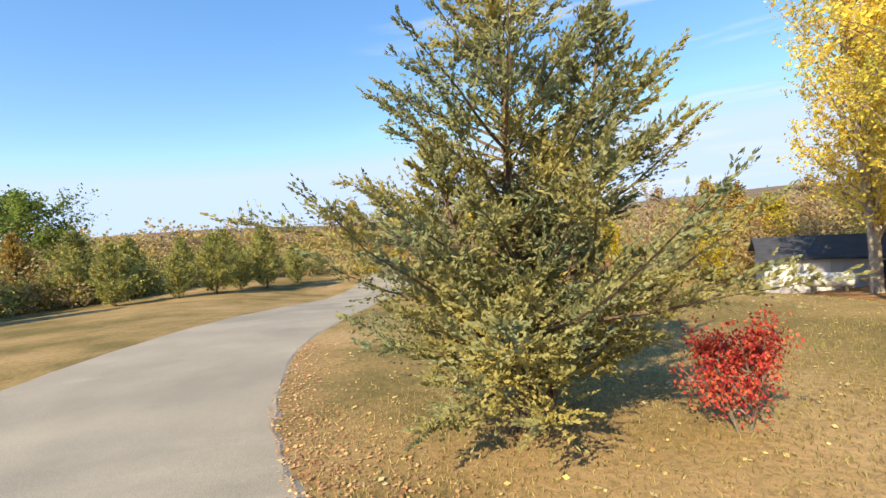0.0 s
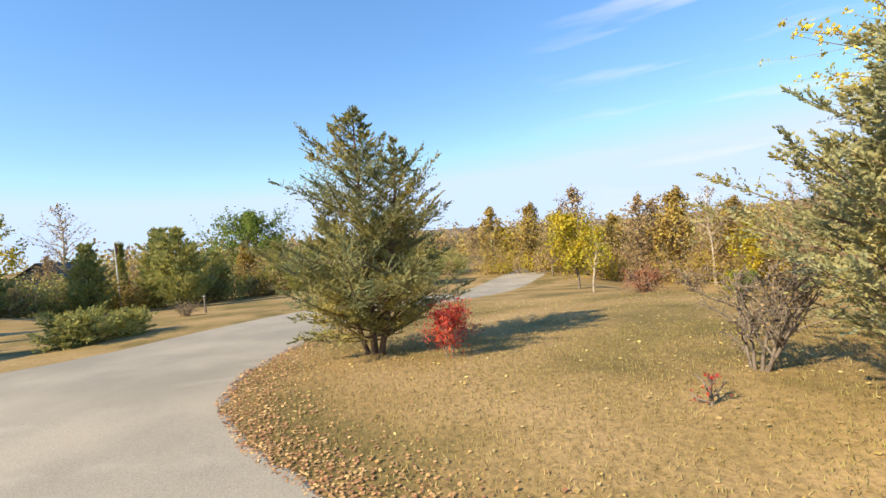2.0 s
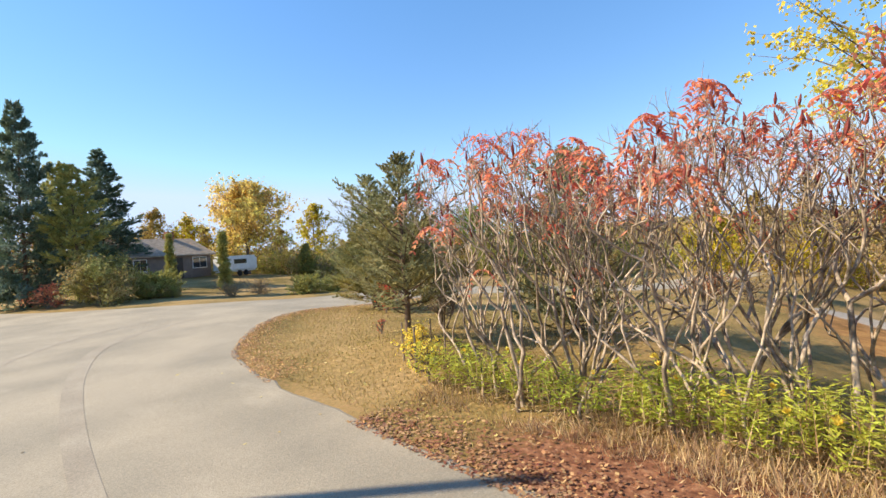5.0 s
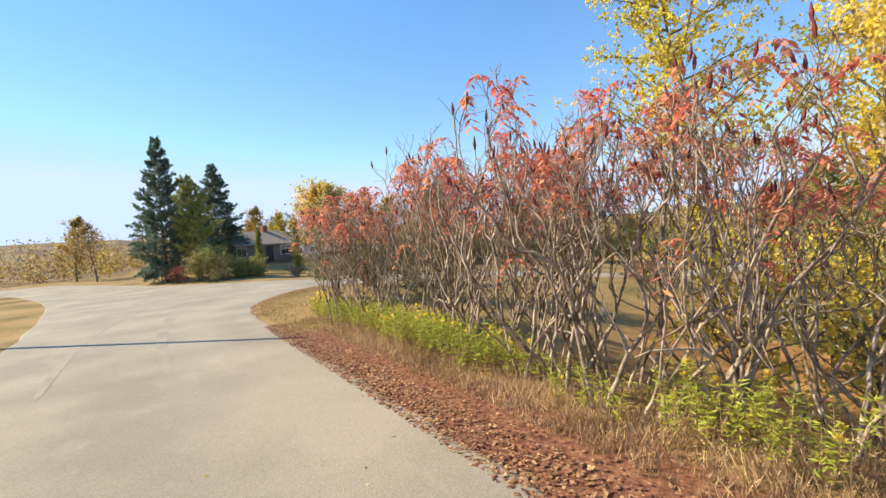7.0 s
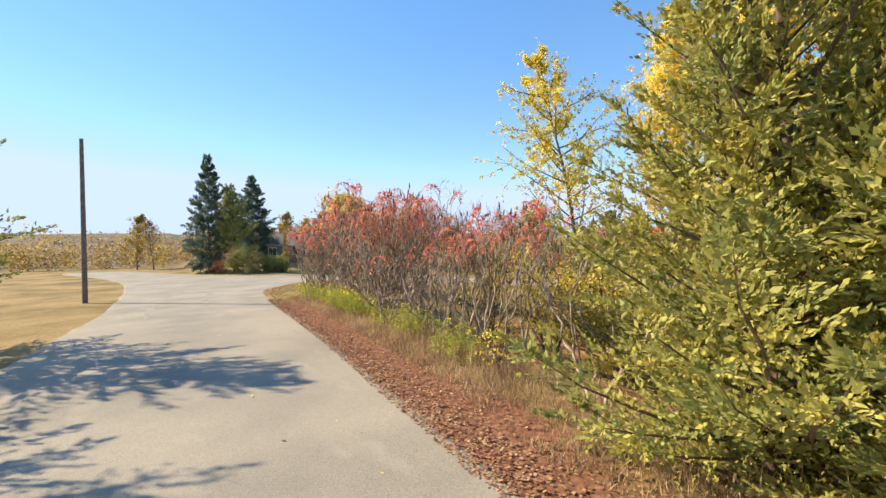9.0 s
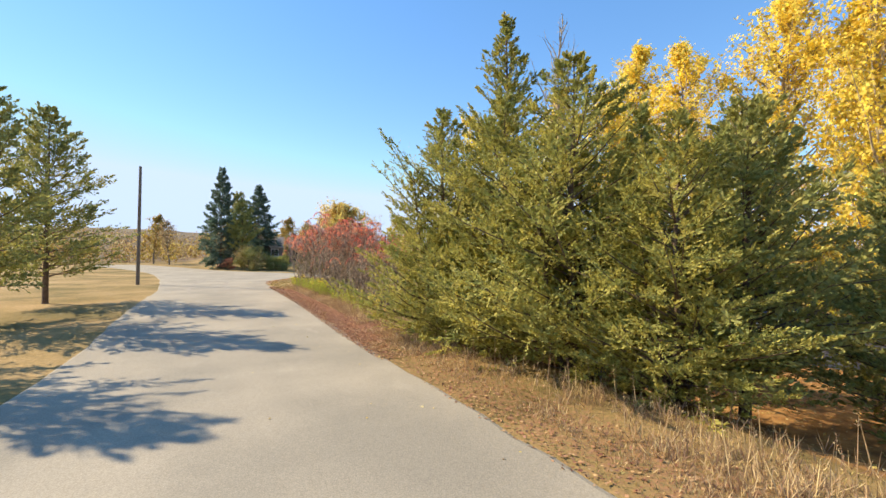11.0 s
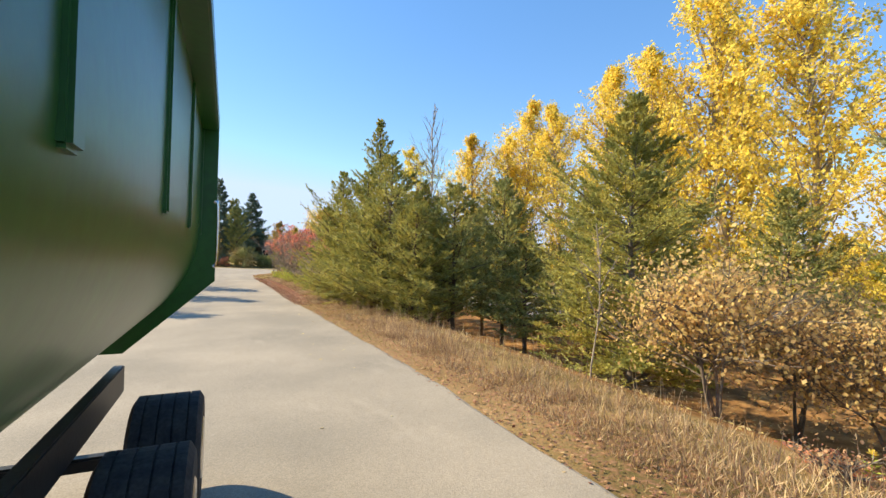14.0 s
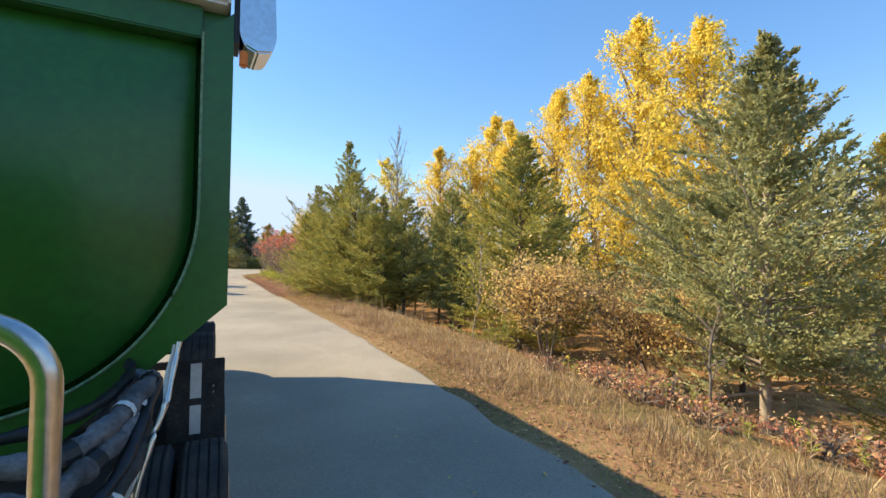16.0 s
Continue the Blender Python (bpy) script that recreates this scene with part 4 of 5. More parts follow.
# ---- overgrown hedgerow across the road ----
def hedgerow():
    rng = np.random.default_rng(61)
    line = np.array([(82, 62), (72, 70), (62, 79), (54, 84), (47, 90), (41, 95), (35, 101), (28, 107), (18, 112)], float)
    for name, mat, label, n in (("hedgerow", M_CEDAR_DARK, "dark overgrown hedge across the road", 210), ("hedgerow_gold", M_GOLD, "golden bushes in the overgrown hedge", 60), ("hedgerow_brown", M_BROWN, "brown bushes in the overgrown hedge", 90)):
        u = rng.uniform(0, len(line) - 1, n)
        c = np.stack([np.interp(u, range(len(line)), line[:, k]) for k in range(2)], -1) + rng.normal(0, 1.6, (n, 2)) + (1.6, 1.6)
        size = rng.uniform(1.0, 2.1, n)
        m = 240
        p = unit(rng.normal(0, 1, (n, m, 3))) * rng.uniform(0.2, 1, (n, m, 1)) ** 0.4
        p = p * np.stack([size, size, size * 1.15], -1)[:, None] + np.stack([c[:, 0], c[:, 1], ground_z(c[:, 0], c[:, 1]) + size * 0.95], -1)[:, None]
        p = p.reshape(-1, 3)
        sz = 0.24 * rng.uniform(0.6, 1.4, len(p))
        s = Soup()
        s.add(*blades(p, unit(rng.normal(0, 1, p.shape)), sz, sz * 0.6, rng))
        tagged(s.make(name, mat), label, "hedge", kind="stuff")


def wood_edge_brush():
    """The dense under-storey at the edge of the wood, east of the lawn."""
    rng = np.random.default_rng(62)
    for name, mat, label, n, tall in (("wood_brush", M_BROWN, "brown tangled brush at the wood's edge", 150, 1.5), ("wood_brush_gold", M_GOLD, "golden brush at the wood's edge", 90, 1.6), ("wood_brush_green", M_YELLOW_GREEN, "yellow-green brush at the wood's edge", 70, 1.2)):
        u = rng.uniform(0, 1, n)
        line = np.array([(74, 60), (70, 52), (66, 44), (62, 37), (57, 31), (50, 27), (44, 25), (40, 22), (38, 14)], float)
        w = u * (len(line) - 1)
        c = np.stack([np.interp(w, range(len(line)), line[:, k]) for k in range(2)], -1)
        c = c + np.abs(rng.normal(0, 4.0, (n, 1))) * np.array((0.75, -0.3)) + rng.normal(0, 0.8, (n, 2))
        size = rng.uniform(0.9, 2.2, n)
        m = 170
        p = unit(rng.normal(0, 1, (n, m, 3))) * rng.uniform(0.15, 1, (n, m, 1)) ** 0.5
        p = p * np.stack([size, size, size * tall], -1)[:, None] + np.stack([c[:, 0], c[:, 1], ground_z(c[:, 0], c[:, 1]) + size * tall * 0.85], -1)[:, None]
        p = p.reshape(-1, 3)
        sz = 0.24 * rng.uniform(0.6, 1.4, len(p))
        s = Soup()
        s.add(*blades(p, unit(rng.normal(0, 1, p.shape)), sz, sz * 0.6, rng))
        tagged(s.make(name, mat), label, "brush", kind="stuff")


hedgerow()
wood_edge_brush()

# ---- low plants, grass and fallen leaves ----
def scatter_verge():
    rng = np.random.default_rng(21)
    n = 12500
    y = np.where(rng.uniform(0, 1, n) < 0.3, rng.uniform(-4, 22, n), np.where(rng.uniform(0, 1, n) < 0.5, rng.uniform(26, 50, n), rng.uniform(-8, 46, n)))
    x = edge_x(y) + 0.75 + 0.3 * smooth(30, 34, y) + np.abs(rng.normal(0, 1.15, n)) * (1 - 0.3 * smooth(34, 42, y))
    patchy = np.sin(x * 2.1 + np.sin(y * 1.3) * 1.7) * np.sin(y * 1.9 + x * 0.8) + 0.6 * np.sin(y * 0.7 + 2) + rng.normal(0, 0.5, n)
    x, y = x[patchy > -0.55], y[patchy > -0.55]
    n = len(x)
    k = 7
    px, py = np.repeat(x, k) + rng.normal(0, 0.05, n * k), np.repeat(y, k) + rng.normal(0, 0.05, n * k)
    p = np.stack([px, py, ground_z(px, py) - 0.03], -1)
    d = unit(rng.normal(0, 0.5, (n * k, 3)) + UP)
    tall = np.repeat(rng.uniform(0.10, 0.38, n) * (0.45 + 0.55 * smooth(0.8, 1.8, x - edge_x(y))), k) * rng.uniform(0.6, 1.2, n * k)
    s = Soup()
    s.add(*blades(p, d, tall, np.full(n * k, 0.011), rng))
    tagged(s.make("dry_grass", M_STRAW), "tall pale dry grass along the verge", "grass", kind="stuff")
    # seed plumes of the tallest stalks
    m = 450
    y = rng.uniform(-4, 36, m)
    x = edge_x(y) + rng.uniform(1.2, 2.8, m)
    base = np.stack([x, y, ground_z(x, y)], -1)
    top = base + UP * rng.uniform(0.4, 0.75, (m, 1)) + rng.normal(0, 0.08, (m, 3))
    s = Soup()
    s.add(*blades(base, unit(top - base), np.linalg.norm(top - base, axis=1) * 1.05, np.full(m, 0.012), rng))
    kk = 6
    tp = np.repeat(top, kk, axis=0) - UP * rng.uniform(0, 0.16, (m * kk, 1))
    s.add(*blades(tp, unit(rng.normal(0, 0.5, (m * kk, 3)) + UP), np.full(m * kk, 0.045), np.full(m * kk, 0.009), rng))
    tagged(s.make("seed_stalks", M_STRAW), "pale feathery seed stalks in the verge grass", "grass", kind="stuff")


def scatter_turf():
    rng = np.random.default_rng(22)
    s = Soup()
    for n, box in ((66000, (8.5, 20, 48, 63)), (16000, (20, 31, 46, 62)), (30000, (3.6, 9, -4, 26))):
        x, y = rng.uniform(box[0], box[1], n), rng.uniform(box[2], box[3], n)
        ok = (x > edge_x(np.minimum(y, 53)) + 0.25 + np.maximum(0, y - 53) * 0.0)
        ok &= ~((y > 53) & (x < np.interp(y, [53, 56.2, 58.2, 60.4, 62.0, 62.8, 63.4], [9.0, 9.8, 10.9, 12.6, 14.5, 17, 21])))
        
        if box[3] < 40:
            ok &= x < edge_x(y) + 3.2
        x, y = x[ok], y[ok]
        p = np.stack([x, y, ground_z(x, y) - 0.035], -1)
        d = unit(rng.normal(0, 0.55, (len(x), 3)) + UP)
        s.add(*blades(p, d, rng.uniform(0.05, 0.11, len(x)), np.full(len(x), 0.011), rng))
    tagged(s.make("turf", M_TURF), "short dry mown grass on the lawn", "grass", kind="stuff")


def flat_leaves(name, mat, label, x, y, size, rng):
    n = len(x)
    d = rng.normal(0, 1, (n, 3))
    d[:, 2] = rng.uniform(-0.12, 0.22, n)
    d = unit(d)
    z = np.where(np.asarray(x) < -99, 0, ground_z(x, y)) + 0.012
    s = Soup()
    side = unit(np.cross(d, UP + rng.normal(0, 0.3, (n, 3)))) * (size * 0.36)[:, None]
    p = np.stack([x, y, z], -1)
    dd = d * size[:, None]
    s.add(np.stack([p, p + dd * 0.5 + side, p + dd, p + dd * 0.5 - side], 1).reshape(-1, 3), np.arange(4 * n).reshape(-1, 4))
    tagged(s.make(name, mat), label, "leaves", kind="stuff")


def scatter_leaves():
    rng = np.random.default_rng(23)
    n = 15000
    y = rng.uniform(26, 50, n)
    x = edge_x(y) + np.abs(rng.normal(0.1, 0.5, n)) - 0.15
    flat_leaves("leaf_litter", M_FALLEN, "red-brown fallen leaves along the road's edge", x, y, rng.uniform(0.03, 0.07, n), rng)
    n = 6500
    t = rng.uniform(0, 7, n)
    way = np.array(RIGHT_EDGE[10:18], float)
    x, y = np.interp(t, range(8), way[:, 0]), np.interp(t, range(8), way[:, 1])
    off = np.abs(rng.normal(0, 0.6, n)) - 0.12
    x, y = x + off * smooth(-0.5, 2, 5.5 - t), y - off * smooth(2, 5, t)
    flat_leaves("leaf_litter", M_CORNER_LEAF, "tan and orange leaves along the lawn's rounded corner", x, y, rng.uniform(0.03, 0.065, n), rng)
    n = 5200
    y = rng.uniform(-4, 28, n)
    x = edge_x(y) + np.abs(rng.normal(0.4, 0.9, n))
    flat_leaves("leaf_litter", M_FALLEN, "scattered brown leaves on the verge", x, y, rng.uniform(0.03, 0.07, n), rng)
    n = 1900
    x, y = rng.uniform(9, 31, n), rng.uniform(47, 62.2, n)
    ok = x > np.interp(y, [47, 53, 56.2, 58.2, 60.4, 62.0, 62.8], [8.5, 9.1, 9.9, 11, 12.6, 14.5, 17])
    flat_leaves("pale_leaves", M_PALE_LEAF, "pale yellow leaves scattered on the lawn", x[ok], y[ok], rng.uniform(0.045, 0.095, int(ok.sum())), rng)
    n = 5000
    x, y = rng.uniform(8, 24, n), rng.uniform(0, 42, n)
    ok = x > edge_x(y) + 3.0
    flat_leaves("floor_leaves", M_PALE_LEAF, "dry leaves on the ground under the cedars", x[ok], y[ok], rng.uniform(0.05, 0.1, int(ok.sum())), rng)
    n = 90
    y = rng.uniform(0, 56, n)
    x = edge_x(y) - np.abs(rng.normal(0.4, 1.2, n)) - 0.1
    flat_leaves("road_leaves", M_PALE_LEAF, "a few pale leaves blown onto the asphalt", x, y, rng.uniform(0.04, 0.08, n), rng)


def scatter_weeds():
    rng = np.random.default_rng(24)
    s, dry, tops = Soup(), Soup(), Soup()
    for lo, hi, n, near, far, h0, h1 in ((40.6, 46.8, 420, 1.6, 2.7, 0.5, 0.9), (46.8, 50.5, 130, 1.5, 2.4, 0.45, 0.8), (38, 40.6, 40, 1.6, 2.6, 0.4, 0.7), (36, 37.6, 60, 1.7, 2.6, 0.5, 0.95), (33, 34.6, 45, 1.6, 2.5, 0.5, 0.95), (0.5, 7, 26, 2.8, 4.5, 0.25, 0.5)):
        for _ in range(n):
            y = rng.uniform(lo, hi)
            x = float(edge_x(y)) + rng.uniform(near, far)
            h = rng.uniform(h0, h1)
            base = np.array((x, y, gz(x, y) - 0.03))
            lean = rng.normal(0, 0.12, 3)
            lean[2] = 1
            way = unit(lean)
            m = 26
            t = rng.uniform(0.3, 1.0, m)
            a = rng.uniform(0, 6.28, m)
            d = unit(np.stack([np.cos(a), np.sin(a), rng.uniform(-0.1, 0.6, m)], -1))
            s.add(*blades(base + way * (t * h)[:, None], d, 0.11 * rng.uniform(0.6, 1.3, m), np.full(m, 0.024), rng, 2.0))
            dry.add(*blades(base[None], way[None], np.array([h]), np.array([0.014]), rng))
            m = 8
            t = rng.uniform(0.05, 0.4, m)
            a = rng.uniform(0, 6.28, m)
            d = unit(np.stack([np.cos(a), np.sin(a), rng.uniform(-0.7, 0.1, m)], -1))
            dry.add(*blades(base + way * (t * h)[:, None], d, 0.08 * rng.uniform(0.6, 1.2, m), np.full(m, 0.016), rng))
            if rng.uniform() < 0.08:
                m = 14
                d = unit(rng.normal(0, 0.6, (m, 3)) + UP)
                tops.add(*blades(np.repeat((base + way * h)[None], m, 0), d, np.full(m, 0.07), np.full(m, 0.03), rng))
    tagged(s.make("weeds", M_WEED), "leafy yellow-green weeds below the sumacs", "weeds", kind="stuff")
    tagged(dry.make("weed_stalks", M_STRAW), "dry brown stalks of the weeds", "weeds", kind="stuff")
    tagged(tops.make("weed_flowers", M_YELLOW), "faded yellow plumes of the weeds", "weeds", kind="stuff")


def scatter_far_woods():
    """Woods on the valley floor and its far side: clumps of leaves too many to count."""
    rng = np.random.default_rng(25)
    for name, mat, label, n in (("far_woods", M_BROWN, "brown and grey autumn woods filling the valley", 900), ("far_gold_woods", M_GOLD, "golden crowns among the valley woods", 420), ("far_green_woods", M_CEDAR_DARK, "dark evergreens among the valley woods", 220)):
        a = rng.uniform(radians(-75), radians(52), n)
        r = 78 + 210 * rng.uniform(0, 1, n) ** 1.3
        cx, cy = 10 + r * np.cos(a), 45 + r * np.sin(a)
        keep = ~((cy > 55) & (r < 95))
        cx, cy, r = cx[keep], cy[keep], r[keep]
        cz = ground_z(cx, cy)
        m = 95
        size = rng.uniform(2.2, 4.2, len(cx))
        p = rng.normal(0, 1, (len(cx), m, 3))
        p = unit(p) * (rng.uniform(0.3, 1, (len(cx), m, 1)) ** 0.5)
        p = p * np.stack([size, size, size * 1.25], -1)[:, None] + np.stack([cx, cy, cz + size * 1.3], -1)[:, None]
        p = p.reshape(-1, 3)
        d = unit(rng.normal(0, 1, p.shape))
        sz = np.repeat(0.22 + r * 0.0042, m) * rng.uniform(0.7, 1.3, len(p))
        s = Soup()
        s.add(*blades(p, d, sz, sz * 0.8, rng))
        tagged(s.make(name, mat), label, "woods", kind="stuff")
    # a belt of woods behind the houses to the north
    n = 380
    x, y = rng.uniform(-60, 150, n), rng.uniform(128, 200, n)
    for name, mat, label, part_of in (("north_woods", M_GOLD, "golden woods behind the houses", slice(0, 190)), ("north_brown_woods", M_BROWN, "brown woods behind the houses", slice(190, 380))):
        cx, cy = x[part_of], y[part_of]
        m = 190
        size = rng.uniform(1.8, 4.2, len(cx))
        p = unit(rng.normal(0, 1, (len(cx), m, 3))) * (rng.uniform(0.3, 1, (len(cx), m, 1)) ** 0.5)
        p = p * np.stack([size, size, size * 1.1], -1)[:, None] + np.stack([cx, cy, ground_z(cx, cy) + size], -1)[:, None]
        p = p.reshape(-1, 3)
        sz = 0.5 * rng.uniform(0.7, 1.3, len(p))
        s = Soup()
        s.add(*blades(p, unit(rng.normal(0, 1, p.shape)), sz, sz * 0.8, rng))
        tagged(s.make(name, mat), label, "woods", kind="stuff")


scatter_verge()
scatter_turf()
scatter_leaves()
scatter_weeds()
scatter_far_woods()
bramble = plant(broadleaf("bramble", 91, 0.55, 0.6, M_BRAMBLE, "low red-leaved bramble in the verge grass", "shrub", clear=0.05, limbs=24, leaves=520, leaf=0.06, rise=0.6, stems=6, group="brambles"), 7.6, 5.6)
for x, y, s in ((8.2, 4.7, 1.1), (7.4, 6.9, .8), (8.4, 6.2, 1.0), (8.8, 3.6, .8), (7.0, 3.4, .9), (7.6, 2.2, 1.0), (8.1, 1.4, 1.1), (7.2, 4.6, .9), (8.6, 5.3, 1.2), (9.6, 6.4, 1.0), (9.0, 2.4, 1.1), (9.7, 4.9, 1.0), (6.8, 1.0, .8)):
    again(bramble, x, y, x * 100, s)
seedling = plant(broadleaf("yellow_seedling", 92, 1.1, 0.4, M_YELLOW, "small yellow-leaved seedling among the sumacs", "shrub", clear=0.3, limbs=10, leaves=160, leaf=0.07, rise=1.0), 9.0, 32.4)
again(seedling, 9.3, 22.4, 50, 0.7)
again(seedling, 10.2, 50.2, 20, 0.8)

# ---- small builders for made things ----
def box(bm, x0, x1, y0, y1, z0, z1, bevel=0.0):
    made = bmesh.ops.create_cube(bm, size=1.0, matrix=Matrix.Translation(((x0 + x1) / 2, (y0 + y1) / 2, (z0 + z1) / 2)) @ Matrix.Diagonal((x1 - x0, y1 - y0, z1 - z0, 1)))
    if bevel:
        edges = {e for v in made["verts"] for e in v.link_edges}
        bmesh.ops.bevel(bm, geom=list(edges), offset=bevel, segments=2, affect="EDGES")
    return bm


def boxed(name, dims, mat, parent, label="", bevel=0.0):
    return part(name, box(bmesh.new(), *dims, bevel), mat, parent, label)


def piped(name, path, radius, mat, parent, label="", sides=10):
    v, f = tube(catmull(path, 5), np.full(5 * (len(path) - 1) + 1, radius), sides)
    ob = mesh_object(name, v, f, mat, parent, label, True)
    return ob


def rounded_disc(name, x0, x1, cy, cz, radius, mat, parent, label="", shoulder=0.06, inner=0.0, segments=36):
    """A wheel-like body about the x axis, with rounded shoulders."""
    grooves = []
    if radius > 0.4 and x1 - x0 > 0.2:
        for c in np.linspace(x0, x1, 6)[1:-1]:
            grooves += [(c - 0.008, radius), (c - 0.006, radius - 0.014), (c + 0.006, radius - 0.014), (c + 0.008, radius)]
    prof = [(x0, max(inner, radius * 0.55)), (x0, radius - shoulder), (x0 + shoulder * 0.6, radius), *grooves, (x1 - shoulder * 0.6, radius), (x1, radius - shoulder), (x1, max(inner, radius * 0.55))]
    v, f = [], []
    for i in range(segments):
        a = i / segments * 2 * math.pi
        v += [(x, cy + r * math.cos(a), cz + r * math.sin(a)) for x, r in prof]
    k = len(prof)
    for i in range(segments):
        j = (i + 1) % segments
        for m in range(k - 1):
            f.append((i * k + m, i * k + m + 1, j * k + m + 1, j * k + m))
    if not inner:
        f.append([i * k for i in range(segments)][::-1])
        f.append([i * k + k - 1 for i in range(segments)])
    return mesh_object(name, v, f, mat, parent, label)


def paint(name, colour, rough=0.35, coat=0.5, metal=0.0, dirt=0.25):
    m = material(name, colour, rough, metal, scale=1.3, spread=dirt, fine=16, bump=0.03, spec=0.5)
    m.node_tree.nodes["Principled BSDF"].inputs["Coat Weight"].default_value = coat
    m.node_tree.nodes["Principled BSDF"].inputs["Coat Roughness"].default_value = 0.12
    return m


M_TRUCK = paint("green_paint", (0.02, 0.125, 0.015), 0.36, 0.12, dirt=0.2)
M_WELD = material("pale_seam", (0.20, 0.34, 0.19), 0.7, scale=20, spread=0.4, fine=60, bump=0.3)
M_WHITE = material("white_paint", (0.72, 0.71, 0.68), 0.5, scale=2, spread=0.12, fine=20, bump=0.05)
M_CHROME = material("polished_metal", (0.72, 0.72, 0.73), 0.16, 1.0, scale=3, spread=0.12, fine=30, bump=0.02)
M_ALU = material("brushed_aluminium", (0.66, 0.64, 0.61), 0.3, 1.0, scale=4, spread=0.15, fine=60, bump=0.05)
M_RUBBER = material("black_rubber", (0.025, 0.025, 0.027), 0.8, scale=6, spread=0.4, fine=40, bump=0.3, hue=(0.05, 0.047, 0.043))
M_BLACK = material("black_paint", (0.02, 0.021, 0.024), 0.45, scale=4, spread=0.35, fine=30, bump=0.08)
M_HOSE = material("grey_sleeve", (0.19, 0.19, 0.2), 0.75, scale=7, spread=0.45, fine=40, bump=0.5, hue=(0.08, 0.08, 0.085))
M_AMBER = material("amber_lens", (0.85, 0.22, 0.02), 0.25, scale=8, spread=0.15, fine=40, bump=0.05)
M_GLASS = material("dark_glass", (0.03, 0.035, 0.04), 0.06, scale=2, spread=0.1, fine=10, bump=0.0, spec=0.8)
M_ROOF = material("shingles", (0.40, 0.33, 0.26), 0.9, scale=3, spread=0.3, fine=18, bump=0.4)
M_DARK_ROOF = material("dark_roof", (0.065, 0.068, 0.078), 0.8, scale=2, spread=0.3, fine=16, bump=0.4)
M_SIDING = material("pale_siding", (0.46, 0.48, 0.51), 0.7, scale=1.5, spread=0.12, fine=14, bump=0.1)
M_BROWN_WALL = material("brown_siding", (0.22, 0.17, 0.14), 0.8, scale=2, spread=0.2, fine=14, bump=0.15)
M_BLUE_WALL = material("slate_siding", (0.13, 0.16, 0.19), 0.8, scale=2, spread=0.2, fine=14, bump=0.15)
M_POLE = material("weathered_wood", (0.24, 0.19, 0.145), 0.9, scale=6, spread=0.35, fine=30, bump=0.4)
M_BRICK = material("red_brick", (0.36, 0.15, 0.10), 0.9, scale=5, spread=0.3, fine=22, bump=0.4)

# ---- the green tipper truck at the roadside, where it comes to rest ----
RIGHT, WIDE, Y0, Y1 = 0.06, 2.46, 3.02, 10.5
MID = RIGHT - WIDE / 2


def hull_line(n=40, inset=0.16, top=3.68):
    """Half-round cross-section, from the top of one side round the belly to the other: x, z."""
    r = WIDE / 2 - inset
    cz = 2.65
    a = np.linspace(0, -math.pi, n)
    pts = [(MID + r, top), (MID + r, (top + cz) / 2)]
    pts += [(MID + r * math.cos(t), cz + r * 1.08 * math.sin(t)) for t in a]
    pts += [(MID - r, (top + cz) / 2), (MID - r, top)]
    return np.array(pts)


